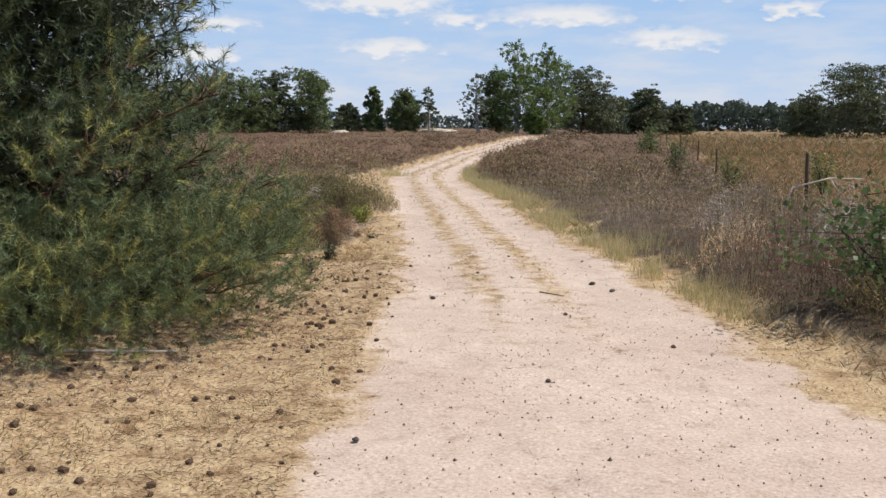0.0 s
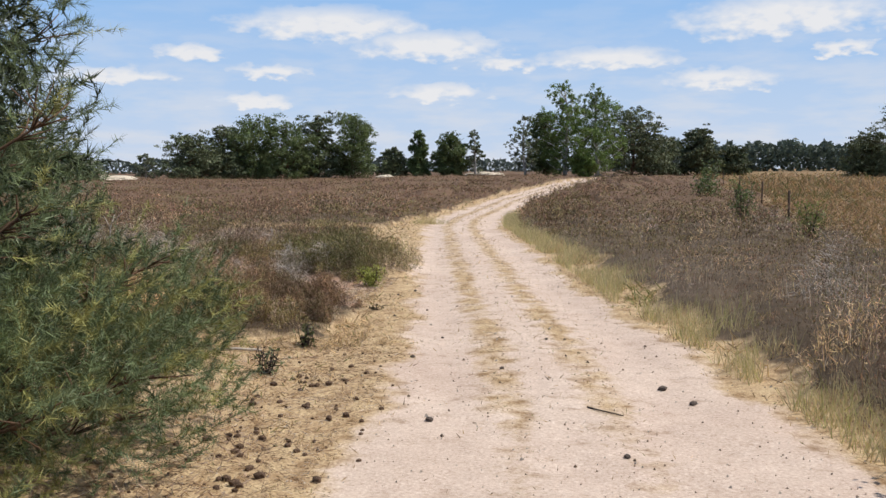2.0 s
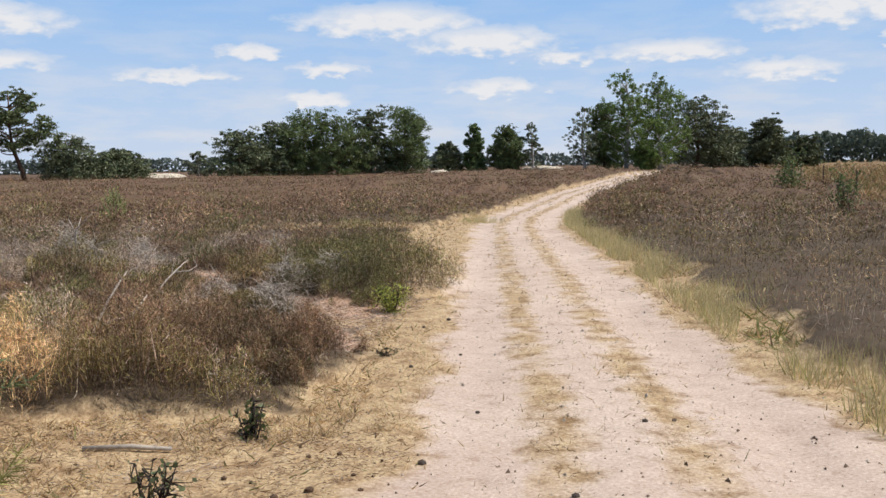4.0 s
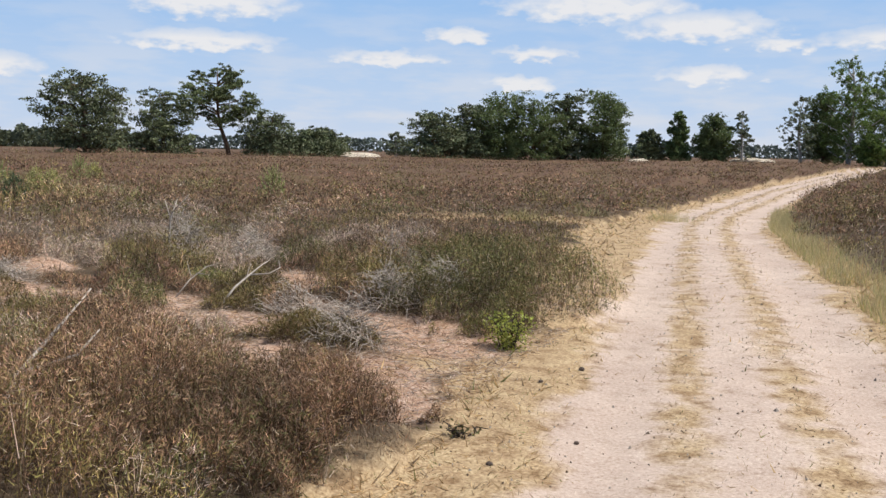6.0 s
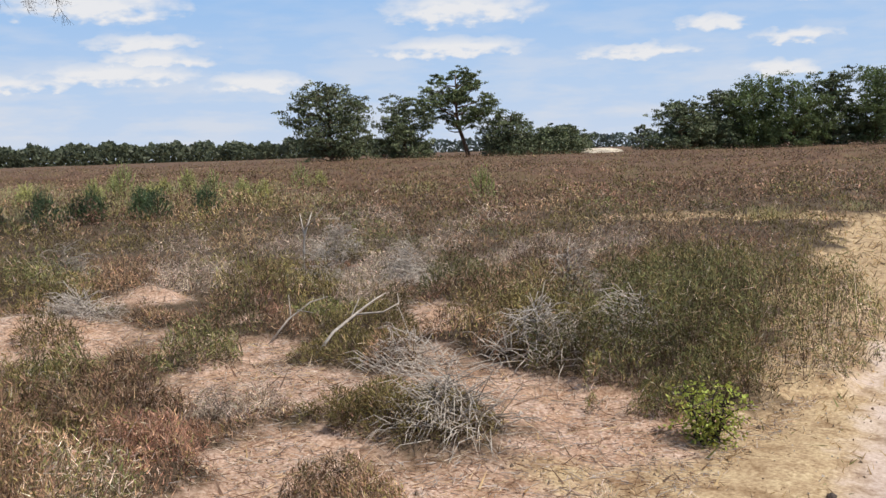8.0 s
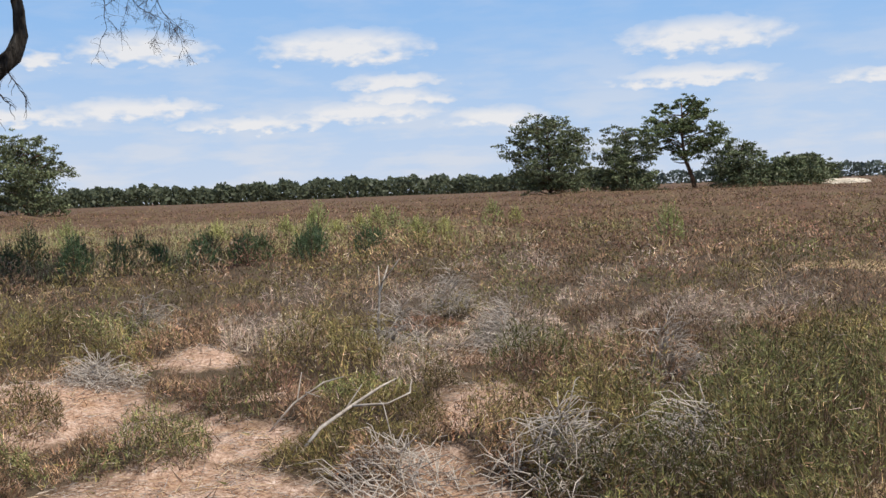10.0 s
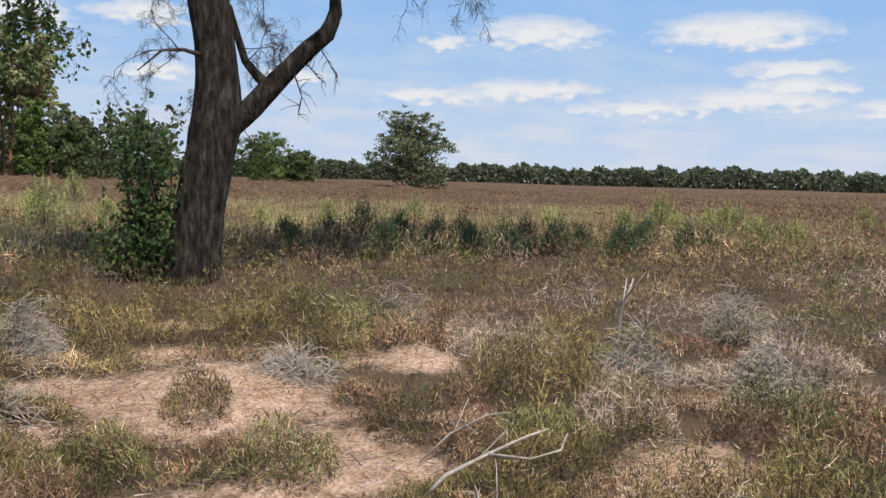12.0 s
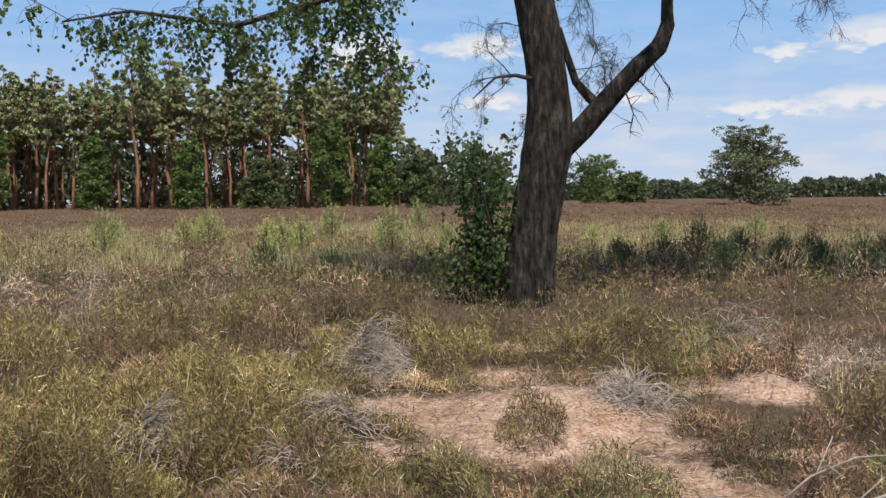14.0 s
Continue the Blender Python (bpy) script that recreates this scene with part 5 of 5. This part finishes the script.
def build_young_pines():
    g = np.random.default_rng(71)
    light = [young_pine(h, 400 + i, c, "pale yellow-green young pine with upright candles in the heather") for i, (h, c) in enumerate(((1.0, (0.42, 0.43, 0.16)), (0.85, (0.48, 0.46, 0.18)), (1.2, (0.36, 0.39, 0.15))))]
    # darker copies: the birch's shade is put into their green
    dark = [young_pine(h, 410 + i, c, "dark green young pine with the birch's shade in its colour") for i, (h, c) in enumerate(((1.1, (0.085, 0.125, 0.055)), (0.9, (0.095, 0.14, 0.06))))]
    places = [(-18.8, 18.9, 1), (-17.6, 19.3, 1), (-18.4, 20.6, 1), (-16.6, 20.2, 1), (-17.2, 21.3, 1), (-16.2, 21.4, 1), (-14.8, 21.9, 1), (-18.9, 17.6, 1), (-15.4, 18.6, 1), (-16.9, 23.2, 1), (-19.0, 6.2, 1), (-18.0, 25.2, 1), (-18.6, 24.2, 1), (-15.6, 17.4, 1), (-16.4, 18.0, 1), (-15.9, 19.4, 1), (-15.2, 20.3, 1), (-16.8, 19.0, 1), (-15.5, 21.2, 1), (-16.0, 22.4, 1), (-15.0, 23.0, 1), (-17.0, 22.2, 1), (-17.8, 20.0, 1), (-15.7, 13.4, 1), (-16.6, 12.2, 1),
              (-19.7, 23.6, 0), (-22.0, 27.5, 0), (-20.2, 28.2, 0), (-22.6, 29.2, 0), (-19.4, 31.4, 0), (-21.0, 26.0, 0), (-19.2, 26.4, 0), (-17.4, 26.8, 0), (-15.2, 25.8, 0), (-16.4, 27.4, 0), (-11.0, 28.3, 0), (-24.3, 28.7, 0), (-20.8, 33.5, 0),
              (-23.5, 21.5, 0), (-24.8, 19.5, 0), (-22.5, 17.6, 0), (-21.5, 15.5, 0), (-23.2, 14.2, 0), (-22.0, 12.8, 0), (-25.2, 11.0, 0), (-21.0, 11.2, 0), (-24.0, 9.6, 0), (-20.2, 9.4, 0), (-22.6, 8.0, 0), (-26.0, 7.2, 0), (-20.8, 6.8, 0), (-24.5, 5.4, 0), (-29.2, 6.5, 0), (-28.0, 13.0, 0), (-27.0, 16.5, 0), (-30.0, 10.0, 0), (-19.4, 13.4, 0), (-18.6, 11.4, 0), (-22.0, 3.5, 0)]
    used = set()
    for k, (x, y, shade) in enumerate(places):
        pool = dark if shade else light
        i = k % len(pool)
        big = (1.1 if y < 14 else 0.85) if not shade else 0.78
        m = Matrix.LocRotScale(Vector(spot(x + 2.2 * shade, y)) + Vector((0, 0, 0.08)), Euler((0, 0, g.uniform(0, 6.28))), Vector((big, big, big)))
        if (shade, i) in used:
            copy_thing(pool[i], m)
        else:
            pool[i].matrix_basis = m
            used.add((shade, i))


build_young_pines()


def moor_grass():
    """Pale tall grass between the young pines, and tussocks where the spur leaves the track."""
    g = np.random.default_rng(81)
    n = 60000
    x, y = g.uniform(-36, -14.5, n), g.uniform(-2, 33, n)
    keep = vnoise(x, y, 2.0) > 0.5 - 0.14 * (y < 14)
    x, y = x[keep], y[keep]
    tx = np.concatenate([g.normal(c, 0.22, 500) for c in (-4.3, -5.0, -3.9, -2.9)])
    ty = np.concatenate([g.normal(c, 0.22, 500) for c in (29.3, 27.4, 33.5, 30.6)])
    far = len(x)
    vy = g.uniform(10, 34, 16000)
    vx = np.interp(vy, CENTRE[:, 0], CENTRE[:, 1]) + np.interp(vy, HALF[:, 0], HALF[:, 1]) + 0.12 + np.abs(g.normal(0, 0.42, len(vy)))
    keep = vnoise(vx, vy, 0.6) > 0.42
    x, y = np.concatenate([x, tx, vx[keep]]), np.concatenate([y, ty, vy[keep]])
    n = len(x)
    size = np.where(np.arange(n) < far, g.uniform(0.25, 0.55, n), g.uniform(0.1, 0.28, n))
    way = unit(g.normal(size=(n, 3)) * 0.3 + np.array((0, 0, 1.0))) * size[:, None]
    col = np.where((g.random(n) < np.where(np.arange(n) < far, 0.45, 0.2))[:, None], np.array((0.46, 0.45, 0.18)), np.array((0.62, 0.52, 0.29))) * g.uniform(0.7, 1.2, (n, 1))
    v = blades(np.stack([x, y, land(x, y)], axis=1), way, np.where(np.arange(n) < far, 0.02, 0.006), g)
    tagged(new("moor_grass", mesh_from("moor_grass", v, 3, GRASS, col)), "pale yellow tall grass among the young pines", "grass", kind="stuff")


moor_grass()

# ---- dead wood, stones, cones, fence ----


def dead_branch(lines, label, mat=DEAD):
    base = Vector(lines[0][0][0])
    rel = [([Vector(p) - base for p in pts], rad) for pts, rad in lines]
    ob = new("dead_branch", bm_mesh("dead_branch", tubes(rel, 6), mat))
    ob.location = base
    return tagged(ob, label, "branch", "dead branches")


def on(x, y, dz):
    return (x, y, float(surface(np.array([x]), np.array([y]))[0]) + dz)


dead_branch([((on(-4.05, 16.85, -0.02), (-3.98, 16.97, 0.25), (-3.95, 17.15, 0.34), (-3.93, 17.28, 0.4), (-3.91, 17.36, 0.43)), (0.008, 0.009, 0.008, 0.006, 0.003)),
             (((-3.95, 17.13, 0.33), (-3.86, 17.27, 0.33), (-3.83, 17.38, 0.37), (-3.87, 17.42, 0.42)), (0.007, 0.006, 0.005, 0.003)),
             (((-3.96, 17.1, 0.32), (-4.0, 17.22, 0.41)), (0.004, 0.002))], "bleached forked branch lying on the heather")
dead_branch([((on(-4.6, 17.0, -0.02), (-4.54, 17.14, 0.25), (-4.5, 17.3, 0.34), (-4.42, 17.38, 0.37)), (0.005, 0.006, 0.005, 0.002)), (((-4.54, 17.16, 0.26), (-4.66, 17.26, 0.38)), (0.004, 0.002)), (((-4.52, 17.2, 0.3), (-4.4, 17.22, 0.29)), (0.004, 0.002))], "thin bleached dead twig on the heather")
dead_branch([((on(-2.62, 13.45, 0.02), (-2.78, 13.75, 0.38), (-2.85, 14.05, 0.52), (-2.8, 14.2, 0.68)), (0.012, 0.011, 0.008, 0.004)), (((-2.78, 13.75, 0.38), (-2.6, 13.9, 0.45), (-2.55, 13.98, 0.55)), (0.008, 0.006, 0.003))], "pale forked dead branch leaning in the heather bush")
dead_branch([((on(-2.05, 12.4, 0.012), on(-1.85, 12.47, 0.02), on(-1.66, 12.5, 0.015)), (0.012, 0.013, 0.009))], "short pale stick lying on the dry grass")
dead_branch([((on(-5.95, 18.6, -0.05), (-5.95, 18.65, 0.6), (-5.9, 18.7, 0.8)), (0.012, 0.009, 0.004)), (((-5.95, 18.65, 0.6), (-6.1, 18.75, 0.78)), (0.007, 0.003)), (((-5.94, 18.66, 0.66), (-5.75, 18.7, 0.85)), (0.006, 0.003))], "upright pale dead twig in the heather")
dead_branch([((on(3.55, 14.2, -0.1), (3.8, 14.35, 0.75), (4.3, 14.6, 0.85), (4.8, 14.9, 0.83)), (0.014, 0.012, 0.01, 0.005)), (((4.3, 14.6, 0.85), (4.4, 14.4, 0.6)), (0.007, 0.004))], "long pale dead branch over the heather bank")
dead_branch([((on(3.2, 11.6, -0.05), (3.4, 11.9, 0.55), (3.75, 12.2, 0.68)), (0.011, 0.009, 0.004)), (((3.4, 11.9, 0.55), (3.8, 11.9, 0.5)), (0.007, 0.003))], "pale dead branch in the heather bank")
dead_branch([((on(0.78, 11.15, 0.006), on(0.86, 11.05, 0.01), on(0.98, 10.98, 0.006)), (0.005, 0.005, 0.003))], "thin dark stick lying on the sand track", TWIG)
dead_branch([((on(-2.3, 8.2, 0.01), on(-1.9, 8.35, 0.02), on(-1.5, 8.6, 0.012)), (0.012, 0.011, 0.006)), ((on(-1.9, 8.35, 0.02), on(-1.75, 8.25, 0.03)), (0.006, 0.003))], "thin pale fallen branch under the pine")


def build_dead_heaps():
    """Heaps of grey bleached heather stems, each a thing of its own."""
    g = np.random.default_rng(91)
    for x, y, w, h, n in ((-2.9, 17.45, 0.36, 0.26, 260), (-2.6, 16.25, 0.3, 0.2, 260), (-2.5, 17.85, 0.3, 0.3, 180), (-6.0, 16.6, 0.28, 0.16, 220), (-6.72, 15.0, 0.24, 0.36, 340), (-4.75, 14.35, 0.24, 0.26, 280),
                          (-5.75, 18.7, 0.32, 0.34, 280), (-6.95, 20.1, 0.34, 0.4, 240), (-5.45, 19.45, 0.32, 0.3, 260), (-3.62, 19.0, 0.22, 0.3, 240), (-5.4, 15.1, 0.3, 0.2, 180), (-3.4, 17.0, 0.35, 0.16, 180),
                          (3.9, 12.6, 0.7, 0.6, 260), (3.1, 14.6, 0.5, 0.5, 200), (-7.9, 17.6, 0.35, 0.3, 160), (-4.5, 15.1, 0.3, 0.16, 140)):
        lines = []
        comb = g.uniform(0, 6.28)
        for _ in range(int(n * 1.5)):
            a, f = g.uniform(0, 6.28), g.random()
            p = np.array((math.cos(a) * w * f * 0.8, math.sin(a) * w * f * 0.8, 1.2 * h * (1 - f) * g.uniform(0.1, 1.0)))
            b = comb + g.normal() * 0.75 if g.random() < 0.7 else a + g.normal() * 0.8
            d = np.array((math.cos(b), math.sin(b), g.uniform(-0.1, 0.8))) + g.normal(size=3) * 0.25
            d /= np.linalg.norm(d)
            ln = g.uniform(0.06, 0.19)
            q = p + d * ln
            q2 = q + (d + np.array((0, 0, -0.7))) * ln * 0.5
            lines.append((np.array((p, q, q2)), [0.0026, 0.002, 0.0009]))
        ob = new("dead_heather", bm_mesh("dead_heather", tubes(lines, 3), DEAD))
        ob.location = on(x, y, 0.0)
        tagged(ob, "tangle of grey bleached dead heather stems", "dead heather", "dead heather tangles")


build_dead_heaps()


def build_stones():
    g = np.random.default_rng(95)
    meshes = []
    for k in range(4):
        bm = bmesh.new()
        bmesh.ops.create_icosphere(bm, subdivisions=1, radius=1)
        for v in bm.verts:
            v.co *= g.uniform(0.75, 1.2)
            v.co.z *= 0.6
        meshes.append(bm_mesh("stone", bm, STONE))
    cones = []
    for k in range(3):
        bm = bmesh.new()
        bmesh.ops.create_icosphere(bm, subdivisions=1, radius=1)
        for v in bm.verts:
            v.co *= g.uniform(0.7, 1.25)
            v.co.x *= 1.35
        cones.append(bm_mesh("pine_cone", bm, CONE))

    def drop(name, me, x, y, s, label, cat, group):
        ob = new(name, me)
        ob.matrix_basis = Matrix.LocRotScale(Vector(on(x, y, s * 0.35)), Euler((0, 0, g.uniform(0, 6.28))), Vector((s, s, s)))
        tagged(ob, label, cat, group)
    for x, y, s in ((-0.12, 10.8, 0.028), (1.28, 11.76, 0.033), (1.42, 11.35, 0.028), (0.95, 10.2, 0.022), (-0.16, 7.15, 0.02), (-1.1, 16.54, 0.022), (-1.22, 16.07, 0.018), (0.5, 13.4, 0.017), (0.65, 13.5, 0.017), (0.2, 12.3, 0.02), (1.6, 9.2, 0.022), (-0.4, 13.6, 0.016),
                    (0.75, 8.3, 0.02), (-0.5, 12.6, 0.022), (-1.0, 14.6, 0.018), (-0.75, 15.1, 0.015)):
        drop("stone", meshes[int(g.integers(4))], x, y, s, "small dark stone lying on the sand track", "stone", "stones on the track")
    for k in range(250):
        if k < 130:
            x, y = g.normal(-0.95, 0.3), g.normal(10.6, 0.9)
        else:
            x, y = g.uniform(-2.0, -0.3), g.uniform(5.8, 10)
        u, half = across(np.array([x]), np.array([y]))
        if abs(float(u[0])) < float(half[0]) - 0.15:
            continue
        drop("pine_cone", cones[int(g.integers(3))], x, y, 0.007 + 0.016 * g.random() ** 1.6, "open brown pine cone on dry litter", "pine cone", "fallen pine cones")
    # grit: too many to count
    n = 7000
    x = np.concatenate([g.uniform(-1.6, 2.6, n), g.uniform(-6, -1.5, n // 3)])
    y = np.concatenate([4 + 21 * g.random(n) ** 1.3, g.uniform(14.5, 18.5, n // 3)])
    u, half = across(x, y)
    keep = (np.abs(u) < half + 0.5) | (zones(x, y)[2] > 0.4)
    x, y, u, half = x[keep], y[keep], u[keep], half[keep]
    n = len(x)
    s = g.uniform(0.003, 0.0085, n) * np.where(g.random(n) < 0.06, 1.8, 1)
    c = np.stack([x, y, surface(x, y) + s * 0.3], axis=1)
    shape = np.array(((1, 0, -0.3), (-0.5, 0.87, -0.3), (-0.5, -0.87, -0.3), (0, 0, 0.8)))
    faces = np.array(((0, 1, 3), (1, 2, 3), (2, 0, 3)))
    rot = g.uniform(0, 6.28, n)
    pts = shape[None] * s[:, None, None] * g.uniform(0.6, 1.4, (n, 4, 1))
    px = pts[..., 0] * np.cos(rot)[:, None] - pts[..., 1] * np.sin(rot)[:, None]
    py = pts[..., 0] * np.sin(rot)[:, None] + pts[..., 1] * np.cos(rot)[:, None]
    pts = np.stack([px, py, pts[..., 2]], axis=-1) + c[:, None]
    col = np.where((g.random(n) < 0.55)[:, None], np.array((0.3, 0.22, 0.16)), np.array((0.7, 0.62, 0.54))) * g.uniform(0.5, 1.1, (n, 1))
    tagged(new("grit", mesh_from("grit", pts[:, faces].reshape(-1, 3), 3, GRASS, np.repeat(col, 3, axis=0))), "small stones and crumbs scattered over the sand", "gravel", kind="stuff")
    # twigs and needles strewn over bare ground
    n = 60000
    x = np.concatenate([g.uniform(-8.5, -1.5, n), g.uniform(-3.5, 0.2, n)])
    y = np.concatenate([g.uniform(14.3, 19.3, n), g.uniform(5.5, 13, n)])
    z = zones(x, y)
    keep = (z[2] > 0.3) | ((z[1] > 0.5) & (z[0] < 0.3))
    x, y = x[keep], y[keep]
    n = len(x)
    way = unit(g.normal(size=(n, 3)) * np.array((1, 1, 0.18))) * np.where(y > 13.5, g.uniform(0.03, 0.12, n), g.uniform(0.015, 0.06, n))[:, None]
    base = np.stack([x, y, surface(x, y) + 0.006], axis=1)
    col = np.stack([np.array(c) for c in ((0.7, 0.58, 0.48), (0.28, 0.16, 0.1), (0.68, 0.5, 0.32), (0.5, 0.43, 0.39))])[g.integers(4, size=n)] * g.uniform(0.6, 1.2, (n, 1))
    needle = (y < 13.5) & (g.random(n) < 0.35 + 0.5 * smooth(0.4, 0.65, vnoise(x, y, 0.7)))
    col = np.where(needle[:, None], np.array((0.2, 0.125, 0.08)) * g.uniform(0.5, 1.3, (n, 1)), col)
    tagged(new("litter", mesh_from("litter", blades(base, way, np.where(y > 13.5, 0.0042, 0.0032), g), 3, GRASS, col)), "fallen twigs, dry stems and needles on bare soil", "litter", kind="stuff")


build_stones()


def build_fence():
    posts = [(5.35, 18.9), (5.95, 28.7), (7.6, 40.0), (9.0, 52.0), (10.4, 65.0)]
    for x, y in posts:
        bm = tubes([([(0, 0, -0.3), (0.01, 0, 0.5), (0.02, 0.01, 0.95), (0.02, 0.01, 0.98)], [0.034, 0.032, 0.03, 0.022])], 7)
        ob = new("fence_post", bm_mesh("fence_post", bm, POST))
        ob.location = spot(x, y)
        ob.rotation_euler = (radians(2), radians(-2), x)
        tagged(ob, "weathered brown wooden fence post in the heather", "fence post", "fence posts")


build_fence()

# pale bare sand among the distant trees
for x, y, w, h in ((-17.0, 99.0, 2.2, 0.35), (-8.5, 116.0, 5.0, 0.55), (-34.5, 76.0, 4.0, 0.4)):
    bm = bmesh.new()
    bmesh.ops.create_icosphere(bm, subdivisions=3, radius=1)
    for v in bm.verts:
        v.co *= 1 + 0.25 * noise.noise(v.co * 2 + Vector((x, y, 0)))
        v.co = Vector((v.co.x * w / 2, v.co.y * w / 2, v.co.z * h))
    ob = new("sand_mound", bm_mesh("sand_mound", bm, PALE_SAND))
    ob.location = Vector(spot(x, y)) + Vector((0, 0, 0.12))
    tagged(ob, "low mound of pale bare sand on the moor", "sand mound", "sand mounds")
